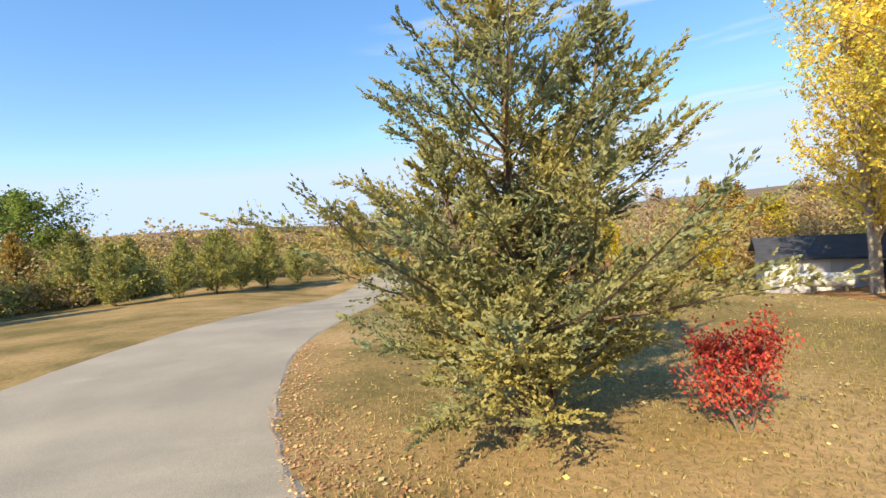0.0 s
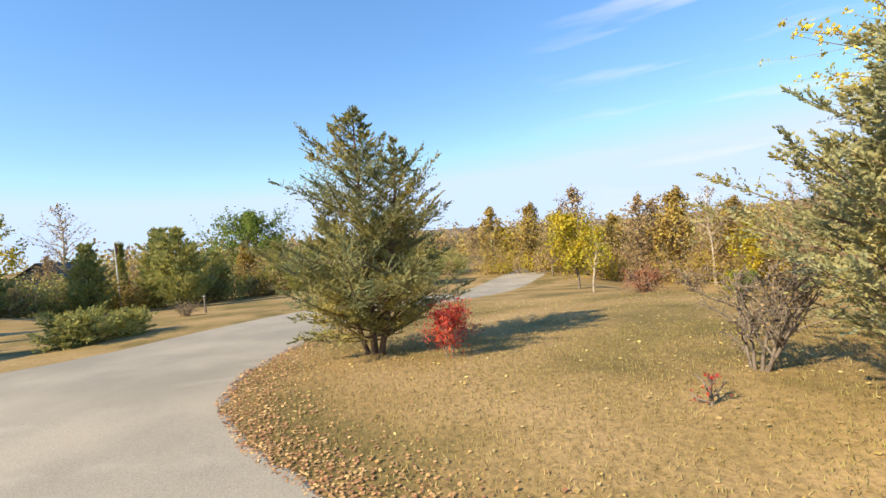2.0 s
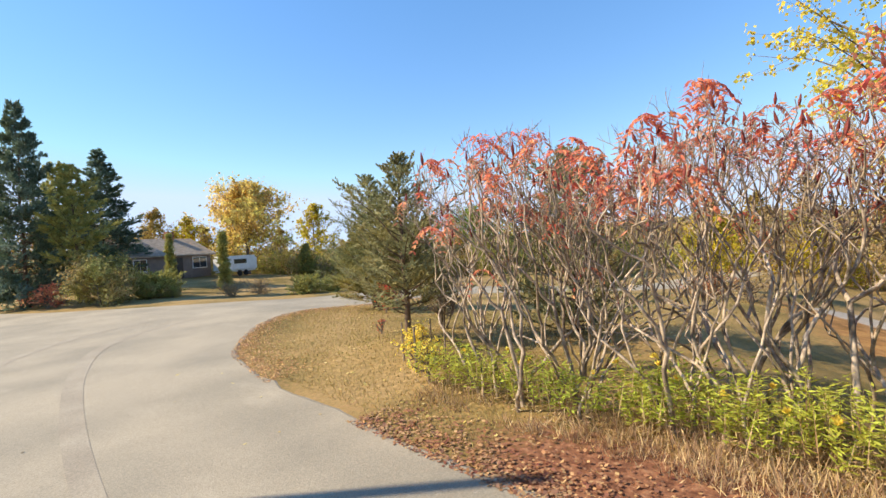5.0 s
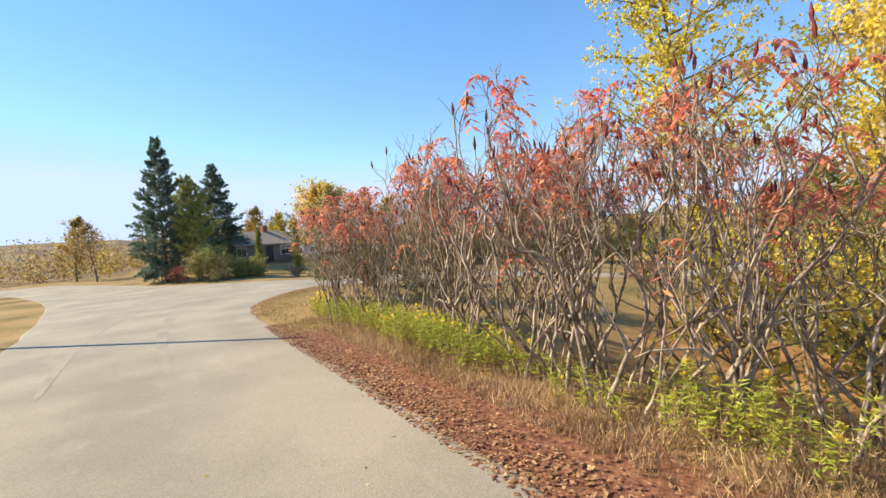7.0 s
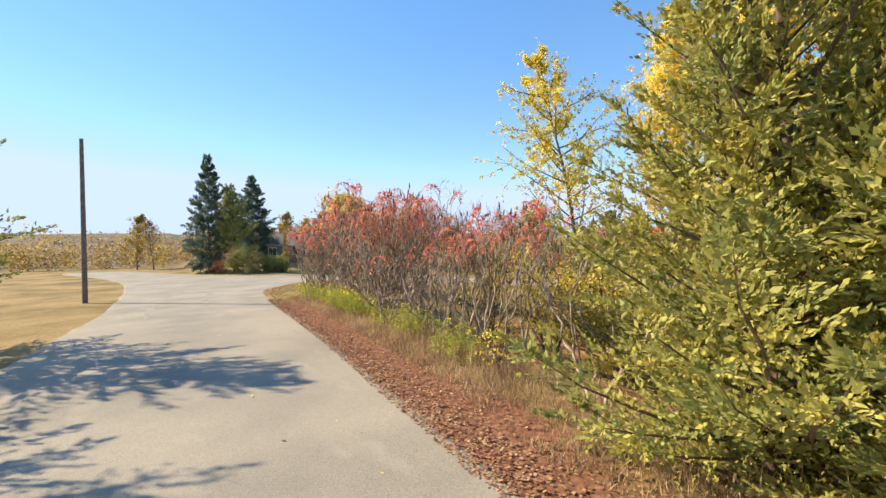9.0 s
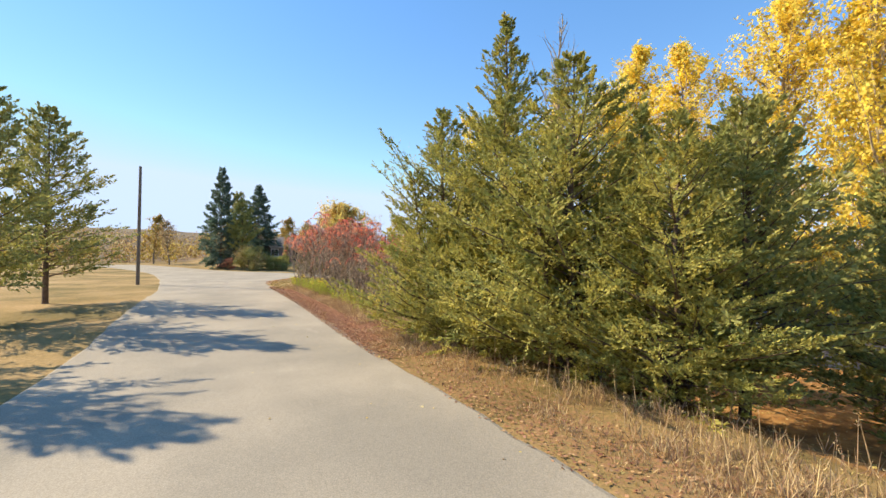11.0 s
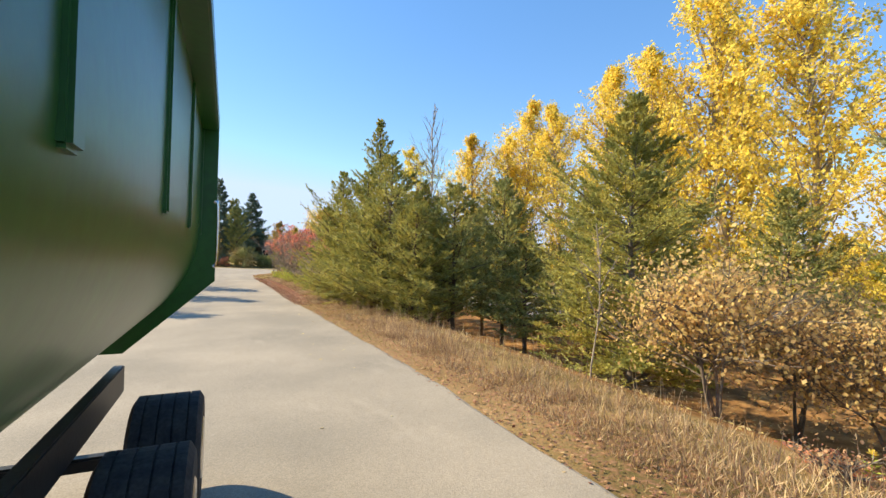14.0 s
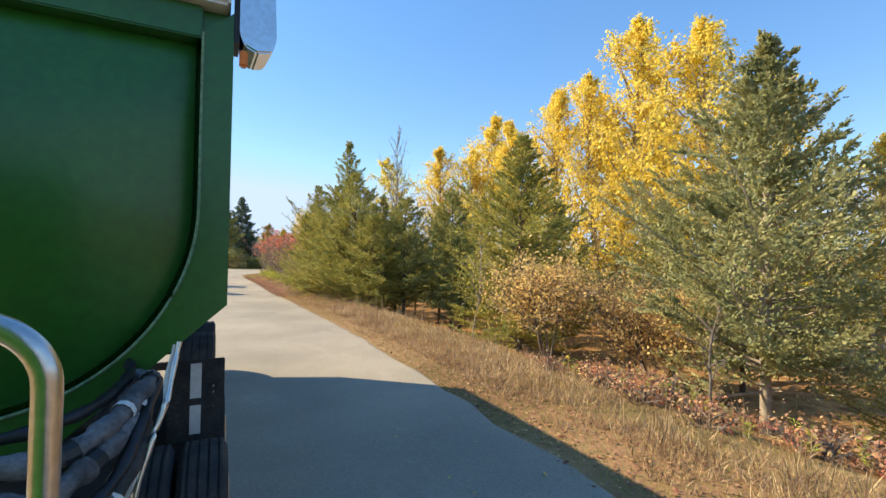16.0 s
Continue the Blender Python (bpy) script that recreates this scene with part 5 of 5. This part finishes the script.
def build_trailer():
    t = thing("tipper_trailer", 0, 0, 0, "green half-round tipper trailer, dusty paint, parked on the lane", "truck", turn=-6.6)
    line = hull_line()
    n = len(line)
    # the tub, its walls 4 cm thick
    inner = hull_line(inset=0.2)
    ys = np.linspace(Y0 + 0.02, Y1, 18)
    v = [(x, y, z) for y in ys for x, z in line] + [(x, y, z) for y in ys for x, z in inner]
    f = []
    off = len(ys) * n
    for i in range(len(ys) - 1):
        for k in range(n - 1):
            a = i * n + k
            f.append((a, a + n, a + n + 1, a + 1))
            f.append((off + a, off + a + 1, off + a + n + 1, off + a + n))
    mesh_object("tub", v, f, M_TRUCK, t, "dark green half-round tub", True)
    # bulging front end
    rings = 9
    v, f = [], []
    c = np.array((MID, 2.85))
    for i in range(rings):
        s = 1 - i / rings
        bulge = 0.24 * (1 - s ** 2)
        v += [(c[0] + (x - c[0]) * s, Y0 + 0.13 - bulge, c[1] + (z - c[1]) * s) for x, z in line]
    v.append((c[0], Y0 - 0.11, c[1]))
    for i in range(rings - 1):
        for k in range(n):
            a, b = i * n + k, i * n + (k + 1) % n
            f.append((a, b, b + n, a + n))
    for k in range(n):
        f.append(((rings - 1) * n + k, (rings - 1) * n + (k + 1) % n, rings * n))
    mesh_object("front_end", v, f, M_TRUCK, t, "glossy bulging dark green front end", True)
    # flange plate round the front end
    def plate(y0, y1, name):
        out = [(RIGHT, 3.84), (RIGHT, 2.06), (RIGHT - 0.8, 1.34), (RIGHT - WIDE + 0.8, 1.34), (RIGHT - WIDE, 2.06), (RIGHT - WIDE, 3.84)]
        hole = [tuple(p) for p in hull_line(inset=0.17, top=3.7)]
        bm = bmesh.new()
        ring_a = [bm.verts.new((x, y0, z)) for x, z in out]
        ring_h = [bm.verts.new((x, y0, z)) for x, z in hole]
        m = len(hole)
        # strips from each hole point to its nearest outer corner
        def corner(k):
            u = k / (m - 1) * (len(out) - 1)
            i = min(int(u), len(out) - 2)
            w = u - i
            return Vector((out[i][0] * (1 - w) + out[i + 1][0] * w, y0, out[i][1] * (1 - w) + out[i + 1][1] * w))
        outer = [bm.verts.new(corner(k)) for k in range(m)]
        for v_ in ring_a:
            bm.verts.remove(v_)
        # snap the outline to the true corners
        for x, z in out:
            near = min(outer, key=lambda q: (q.co.x - x) ** 2 + (q.co.z - z) ** 2)
            near.co = (x, y0, z)
        for k in range(m - 1):
            bm.faces.new((ring_h[k], outer[k], outer[k + 1], ring_h[k + 1]))
        ext = bmesh.ops.extrude_face_region(bm, geom=bm.faces[:])
        bmesh.ops.translate(bm, verts=[g for g in ext["geom"] if isinstance(g, bmesh.types.BMVert)], vec=(0, y1 - y0, 0))
        bmesh.ops.recalc_face_normals(bm, faces=bm.faces)
        return part(name, bm, M_TRUCK, t, "flat green flange plate with cut corners")
    plate(Y0 - 0.012, Y0 + 0.02, "front_flange")
    plate(Y1 - 0.03, Y1 + 0.03, "rear_flange")
    seam = [(x, Y0 - 0.016, z) for x, z in hull_line(n=24, inset=0.165, top=3.68)]
    piped("weld_seam", seam, 0.009, M_WELD, t, "pale weld seam")
    for sx, name in ((RIGHT - 0.13, "side_rail"), (RIGHT - WIDE + 0.13, "side_rail")):
        boxed(name, (sx - 0.13, sx + 0.13, Y0 + 0.03, Y1 - 0.04, 3.68, 3.84), M_TRUCK, t, "", 0.015)
    for y in np.arange(4.6, 10.4, 1.45):
        for sx in (RIGHT - 0.2, RIGHT - WIDE + 0.14):
            boxed("side_rib", (sx, sx + 0.06, y, y + 0.09, 2.55, 3.675), M_TRUCK, t, "", 0.01)
    boxed("head_rail", (RIGHT - WIDE + 0.17, RIGHT - 0.17, Y0 - 0.012, Y0 + 0.17, 3.65, 3.842), M_TRUCK, t, "", 0.008)
    # tarp housing on the headboard
    boxed("headboard", (RIGHT - WIDE + 0.02, RIGHT - 0.02, Y0 - 0.10, Y0 + 0.30, 3.845, 4.2), M_WHITE, t, "grey-white tarp headboard", 0.02)
    bm = bmesh.new()
    prof = [(0.0, 3.72), (0.03, 3.64), (0.10, 3.61), (0.19, 3.63), (0.215, 3.72), (0.19, 4.32), (0.0, 4.32)]
    a = [bm.verts.new((RIGHT + 0.03 + x, Y0 - 0.05, z)) for x, z in prof]
    b = [bm.verts.new((RIGHT + 0.03 + x * 0.85, Y0 + 0.26, z)) for x, z in prof]
    bm.faces.new(a)
    bm.faces.new(b[::-1])
    for k in range(len(prof)):
        j = (k + 1) % len(prof)
        bm.faces.new((a[k], b[k], b[j], a[j]))
    bmesh.ops.recalc_face_normals(bm, faces=bm.faces)
    bmesh.ops.bevel(bm, geom=bm.edges[:], offset=0.012, segments=2, affect="EDGES")
    part("end_cap", bm, M_CHROME, t, "polished metal tarp end cap")
    boxed("cap_bracket", (RIGHT + 0.002, RIGHT + 0.03, Y0 - 0.02, Y0 + 0.2, 3.66, 4.2), M_BLACK, t)
    boxed("marker_lamp", (RIGHT + 0.032, RIGHT + 0.08, Y0 - 0.03, Y0 + 0.02, 3.52, 3.62), M_AMBER, t, "amber marker lamp", 0.01)
    piped("rear_grip", [(RIGHT + 0.004, Y1 - 1.2, 2.25), (RIGHT + 0.03, Y1 - 1.2, 2.3), (RIGHT + 0.03, Y1 - 1.2, 2.75), (RIGHT + 0.004, Y1 - 1.2, 2.8)], 0.016, M_CHROME, t, "chrome grab handle")
    # running gear
    for sx in (MID - 0.45, MID + 0.35):
        boxed("frame_rail", (sx, sx + 0.1, 7.6, Y1, 0.95, 1.22), M_BLACK, t, "", 0.01)
    for y in (8.6, 9.9):
        boxed("axle", (RIGHT - WIDE + 0.3, RIGHT - 0.3, y - 0.06, y + 0.06, 0.46, 0.58), M_BLACK, t, "", 0.02)
        for sx in (RIGHT - 0.05, RIGHT - WIDE + 0.61):
            w = rounded_disc("wheel", sx - 0.56, sx, y, 0.52, 0.52, M_RUBBER, t, "black twin truck tyres")
            rounded_disc("rim", sx - 0.55, sx - 0.02 + 0.03, y, 0.52, 0.29, M_ALU, w, "dull metal rim", 0.03)
    return t


def build_tractor():
    t = thing("truck_tractor", 0, 0, 0, "dark truck tractor with chrome grab rail, coupled to the trailer", "truck", turn=-6.6)
    for sx in (MID - 0.45, MID + 0.35):
        boxed("frame_rail", (sx, sx + 0.1, -3.2, 5.6, 0.78, 1.02), M_BLACK, t, "", 0.01)
    boxed("cab", (RIGHT - 2.4, RIGHT - 0.18, -2.2, 0.45, 0.95, 3.15), M_TRUCK, t, "green driver's cab", 0.12)
    boxed("hood", (RIGHT - 2.1, RIGHT - 0.45, -3.9, -2.2, 0.95, 2.0), M_TRUCK, t, "green engine hood", 0.15)
    boxed("side_window", (RIGHT - 0.185, RIGHT - 0.172, -1.5, -0.5, 2.1, 2.85), M_GLASS, t, "dark side window")
    boxed("deck_plate", (RIGHT - 2.1, RIGHT - 0.6, 0.5, 5.6, 1.025, 1.06), M_BLACK, t, "black steel deck")
    bend = [(-0.355 + 0.11 * math.cos(k), 0.95, 2.145 + 0.11 * math.sin(k)) for k in np.linspace(0, math.pi / 2, 6)]
    piped("grab_rail", [(-0.245, 0.95, 1.062), (-0.245, 0.95, 1.5), (-0.245, 0.95, 1.9), (-0.245, 0.95, 2.06), *bend, (-0.45, 0.94, 2.255), (-0.62, 0.88, 2.255), (-0.75, 0.7, 2.255), (-0.78, 0.44, 2.255)], 0.021, M_ALU, t, "bright bent aluminium grab rail", 14)
    for y in (3.55, 4.9):
        boxed("axle", (RIGHT - WIDE + 0.3, RIGHT - 0.3, y - 0.07, y + 0.07, 0.45, 0.59), M_BLACK, t, "", 0.02)
        for sx in (RIGHT + 0.04, RIGHT - WIDE + 0.61):
            w = rounded_disc("wheel", sx - 0.3, sx, y, 0.52, 0.52, M_RUBBER, t, "black truck tyre")
            rounded_disc("rim", sx - 0.28, sx + 0.012, y, 0.52, 0.29, M_ALU, w, "dull metal rim", 0.03)
            rounded_disc("inner_wheel", sx - 0.62, sx - 0.33, y, 0.52, 0.52, M_RUBBER, t, "black truck tyre")
    rounded_disc("front_wheel", RIGHT - 0.4, RIGHT - 0.08, -2.9, 0.52, 0.52, M_RUBBER, t, "black truck tyre")
    rounded_disc("front_wheel", RIGHT - WIDE + 0.08, RIGHT - WIDE + 0.4, -2.9, 0.52, 0.52, M_RUBBER, t, "black truck tyre")
    # quarter fender between the drive wheels, with a pale strip
    v, f = [], []
    for i in range(10):
        a = radians(20 + i * 16)
        for x in (RIGHT - 0.55, RIGHT + 0.03):
            for r in (0.585, 0.60):
                v.append((x, 4.9 - r * math.cos(a), 0.52 + r * math.sin(a)))
    for i in range(9):
        a, b = 4 * i, 4 * i + 4
        f += [(a, b, b + 2, a + 2), (a + 1, a + 3, b + 3, b + 1), (a, a + 1, b + 1, b), (a + 2, b + 2, b + 3, a + 3)]
    mesh_object("fender", v, f, M_RUBBER, t, "black rubber fender")
    flap = boxed("mud_flap", (RIGHT - 0.39, RIGHT + 0.02, 4.18, 4.2, 0.84, 1.5), M_RUBBER, t, "black rubber splash guard", 0.006)
    for z0, z1 in ((0.9, 1.13), (1.19, 1.47)):
        boxed("strip", (RIGHT - 0.23, RIGHT - 0.15, 4.172, 4.179, z0, z1), M_WHITE, flap, "pale reflective strip")
    for z0 in (1.05, 1.10, 1.22, 1.27):
        boxed("rivet", (RIGHT - 0.068, RIGHT - 0.056, 4.172, 4.179, z0, z0 + 0.012), M_ALU, flap)
    # air and hydraulic hoses from the deck up to the trailer, wrapped in sleeves that bulge between their ties
    rng = np.random.default_rng(4)

    def hose(path, radius, mat, words, ties=0):
        line = catmull(path, 8)
        w = np.linspace(0, 1, len(line))
        r = radius * (1 + 0.16 * np.sin(w * (18 + 8 * radius * 100) + rng.uniform(0, 6)) + rng.normal(0, 0.04, len(line)))
        h = mesh_object("hose", *tube(line, r, 10), mat, t, words, True)
        for k in range(ties):
            i = int((k + 0.7) / (ties + 0.4) * (len(line) - 3)) + 1
            mesh_object("tie", *tube(line[i - 1:i + 2], np.full(3, radius * 1.12), 10), M_BLACK if k % 2 else M_WHITE, h)

    hose([(-1.3, 2.15, 1.52), (-0.8, 2.2, 1.57), (-0.56, 2.25, 1.55), (-0.42, 2.4, 1.6), (-0.34, 2.6, 1.66), (-0.3, 2.8, 1.7), (-0.4, 2.95, 1.68)], 0.046, M_HOSE, "thick grey sleeved hose", 4)
    hose([(-1.3, 2.1, 1.45), (-0.8, 2.1, 1.47), (-0.58, 2.15, 1.44), (-0.44, 2.3, 1.5), (-0.36, 2.5, 1.56), (-0.32, 2.7, 1.62), (-0.4, 2.9, 1.6)], 0.05, M_HOSE, "thick grey sleeved hose", 3)
    hose([(-1.2, 2.3, 1.62), (-0.75, 2.3, 1.64), (-0.55, 2.4, 1.66), (-0.45, 2.6, 1.68), (-0.4, 2.85, 1.72), (-0.42, 3.0, 1.76)], 0.026, M_BLACK, "thin black hose", 2)
    hose([(-1.3, 2.0, 1.36), (-0.75, 2.0, 1.34), (-0.5, 2.1, 1.33), (-0.36, 2.3, 1.42), (-0.3, 2.5, 1.56), (-0.27, 2.8, 1.7)], 0.03, M_BLACK, "thin black hose", 1)
    hose([(-1.1, 1.9, 1.12), (-0.7, 2.0, 1.16), (-0.45, 2.15, 1.25), (-0.32, 2.35, 1.42), (-0.3, 2.55, 1.5), (-0.34, 2.9, 1.5)], 0.036, M_RUBBER, "black rubber hose", 1)
    hose([(-0.9, 1.7, 1.1), (-0.62, 1.8, 1.2), (-0.45, 1.95, 1.32), (-0.38, 2.2, 1.36), (-0.4, 2.6, 1.3)], 0.034, M_HOSE, "grey sleeved hose", 2)
    hose([(-0.16, 2.62, 1.92), (-0.18, 2.58, 1.8), (-0.2, 2.52, 1.66), (-0.25, 2.46, 1.5), (-0.3, 2.4, 1.3), (-0.34, 2.38, 1.08)], 0.013, M_ALU, "frayed pale steel rope")
    hose([(-0.18, 2.66, 1.9), (-0.21, 2.62, 1.75), (-0.22, 2.55, 1.6), (-0.29, 2.5, 1.42), (-0.36, 2.45, 1.2), (-0.42, 2.4, 1.07)], 0.011, M_WHITE, "frayed pale steel rope")
    boxed("fifth_wheel", (MID - 0.45, MID + 0.45, 3.7, 4.8, 1.062, 1.2), M_BLACK, t, "", 0.03)
    return t


build_trailer()
build_tractor()


# ---- houses and small things ----
def house(name, x, y, turn, wide, deep, eave, ridge, wall, roof, label, windows, door=None, garage=False, chimney=False):
    h = thing(name, x, y, gz(x, y) - 0.1, label, "house", turn=turn)
    w, d = wide / 2, deep / 2
    boxed("wall", (-w, w, -d, -d + 0.2, 0, eave), wall, h)
    boxed("wall", (-w, w, d - 0.2, d, 0, eave), wall, h)
    for sx in (-1, 1):
        bm = bmesh.new()
        pts = [(-d + 0.2, 0), (d - 0.2, 0), (d - 0.2, eave), (0, ridge - 0.12), (-d + 0.2, eave)]
        a = [bm.verts.new((sx * w, yy, zz)) for yy, zz in pts]
        b = [bm.verts.new((sx * (w - 0.2), yy, zz)) for yy, zz in pts]
        bm.faces.new(a)
        bm.faces.new(b[::-1])
        for k in range(5):
            bm.faces.new((a[k], a[(k + 1) % 5], b[(k + 1) % 5], b[k]))
        bmesh.ops.recalc_face_normals(bm, faces=bm.faces)
        part("gable", bm, wall, h)
    for sy in (-1, 1):
        bm = bmesh.new()
        o, th = 0.45, 0.14
        e_z = eave - o * (ridge - eave) / d
        pts = [(sy * (d + o), e_z), (0, ridge), (0, ridge + th), (sy * (d + o), e_z + th)]
        a = [bm.verts.new((-w - 0.4, yy, zz)) for yy, zz in pts]
        b = [bm.verts.new((w + 0.4, yy, zz)) for yy, zz in pts]
        bm.faces.new(a)
        bm.faces.new(b[::-1])
        for k in range(4):
            bm.faces.new((a[k], a[(k + 1) % 4], b[(k + 1) % 4], b[k]))
        bmesh.ops.recalc_face_normals(bm, faces=bm.faces)
        part("roof", bm, roof, h)
    for wx, wz, ww, wh in windows:
        win = boxed("window", (wx - ww / 2 - 0.09, wx + ww / 2 + 0.09, -d - 0.05, -d + 0.02, wz - wh / 2 - 0.09, wz + wh / 2 + 0.09), M_WHITE, h, "white window frame", 0.01)
        boxed("pane", (wx - ww / 2, wx - 0.03, -d - 0.062, -d - 0.051, wz - wh / 2, wz + wh / 2), M_GLASS, win)
        boxed("pane", (wx + 0.03, wx + ww / 2, -d - 0.062, -d - 0.051, wz - wh / 2, wz + wh / 2), M_GLASS, win)
    if door is not None:
        boxed("door", (door - 0.5, door + 0.5, -d - 0.05, -d + 0.02, 0.1, 2.2), M_BLACK, h, "dark front door", 0.01)
    if garage:
        boxed("garage_door", (garage - 1.3, garage + 1.3, -d - 0.05, -d + 0.02, 0.1, 2.3), M_WHITE, h, "white garage door", 0.01)
    if chimney:
        boxed("chimney", (w * 0.4, w * 0.4 + 0.7, -0.35, 0.35, ridge - 0.8, ridge + 0.9), M_BRICK, h, "", 0.02)
    return h


house("bungalow", 20.3, 100.0, 18, 8.6, 7.0, 2.6, 4.3, M_BROWN_WALL, M_ROOF, "low brown bungalow with a grey shingle roof", [(-3.6, 1.6, 1.2, 1.1), (2.9, 1.6, 1.6, 1.1)], 0.4, chimney=True)
house("slate_house", 64.1, 120.5, 30, 12, 8, 3.6, 6.4, M_BLUE_WALL, M_DARK_ROOF, "slate-blue house with a dark roof", [(-3, 2, 1.4, 1.3), (2.5, 2, 1.4, 1.3)], 0)
house("garage_house", 34.6, 29.1, -135, 9, 6, 2.5, 3.5, M_SIDING, M_DARK_ROOF, "pale blue-grey garage house with a dark roof", [(3.2, 1.5, 1.2, 0.9)], 1.6, garage=-2.4)
tank = thing("propane_tank", 31.6, 34.6, gz(31.6, 34.6), "long silver propane tank beside the garage", "tank", turn=45)
prof = [(-1.3, 0.02), (-1.22, 0.25), (-1.0, 0.42), (1.0, 0.42), (1.22, 0.25), (1.3, 0.02)]
v, f = tube([(a, 0, 0.75) for a, _ in prof], [r for _, r in prof], 16)
mesh_object("vessel", v, f, M_WHITE, tank, "", True)
for x in (-0.7, 0.7):
    boxed("foot", (x - 0.1, x + 0.1, -0.3, 0.3, -0.1, 0.42), M_POLE, tank)

camper = thing("camper", 27.4, 96.0, gz(27.4, 96.0), "white boat-like camper parked on the lawn", "camper", turn=20)
boxed("body", (-2.4, 2.4, -1.0, 1.0, 0.5, 2.3), M_WHITE, camper, "", 0.25)
boxed("window", (-1.2, 0.6, -1.02, -0.995, 1.4, 1.9), M_GLASS, camper, "dark window strip")
for x in (-0.5, 0.4):
    rounded_disc("wheel", x, x + 0.2, -0.9, 0.33, 0.33, M_RUBBER, camper)

pole = thing("utility_pole", 0.4, 55.7, -0.1, "plain weathered wooden utility pole at the road's edge", "pole")
v, f = tube([(0, 0, -0.3), (0.02, 0, 4), (0.03, 0.01, 8.7)], (0.13, 0.115, 0.09), 10)
mesh_object("shaft", v, f, M_POLE, pole, "", True)

flag = thing("flagpole", 45.4, 93.2, gz(45.4, 93.2), "white flagpole with a furled red flag", "flagpole")
v, f = tube([(0, 0, -0.1), (0, 0, 3), (0, 0, 6.6)], (0.07, 0.06, 0.05), 8)
mesh_object("shaft", v, f, M_WHITE, flag, "", True)
v, f = tube([(0.1, 0, 6.5), (0.18, 0, 6.0), (0.14, 0, 5.4)], (0.08, 0.13, 0.05), 7)
mesh_object("flag", v, f, M_BRICK, flag, "furled red flag", True)

for x, y, h, words in ((33.5, 76.0, 1.15, "short grey wooden post beside the road"), (24.2, 74.6, 0.9, "short white marker post by the juniper")):
    p_ = thing("post", x, y, gz(x, y) - 0.1, words, "post")
    boxed("shaft", (-0.05, 0.05, -0.05, 0.05, 0, h), M_WHITE if "white" in words else M_POLE, p_, "", 0.01)
    boxed("cap", (-0.07, 0.07, -0.07, 0.07, h, h + 0.05), M_WHITE, p_, "", 0.01)

guard = thing("bush_guard", 11.0, 51.06, gz(11.0, 51.06), "pale stakes holding a guard round the yellow bush", "guard")
for a in range(4):
    gx_, gy_ = 0.45 * math.cos(a * 1.571 + 0.4), 0.45 * math.sin(a * 1.571 + 0.4)
    boxed("stake", (gx_ - 0.013, gx_ + 0.013, gy_ - 0.013, gy_ + 0.013, -0.1, 0.8), M_POLE, guard)
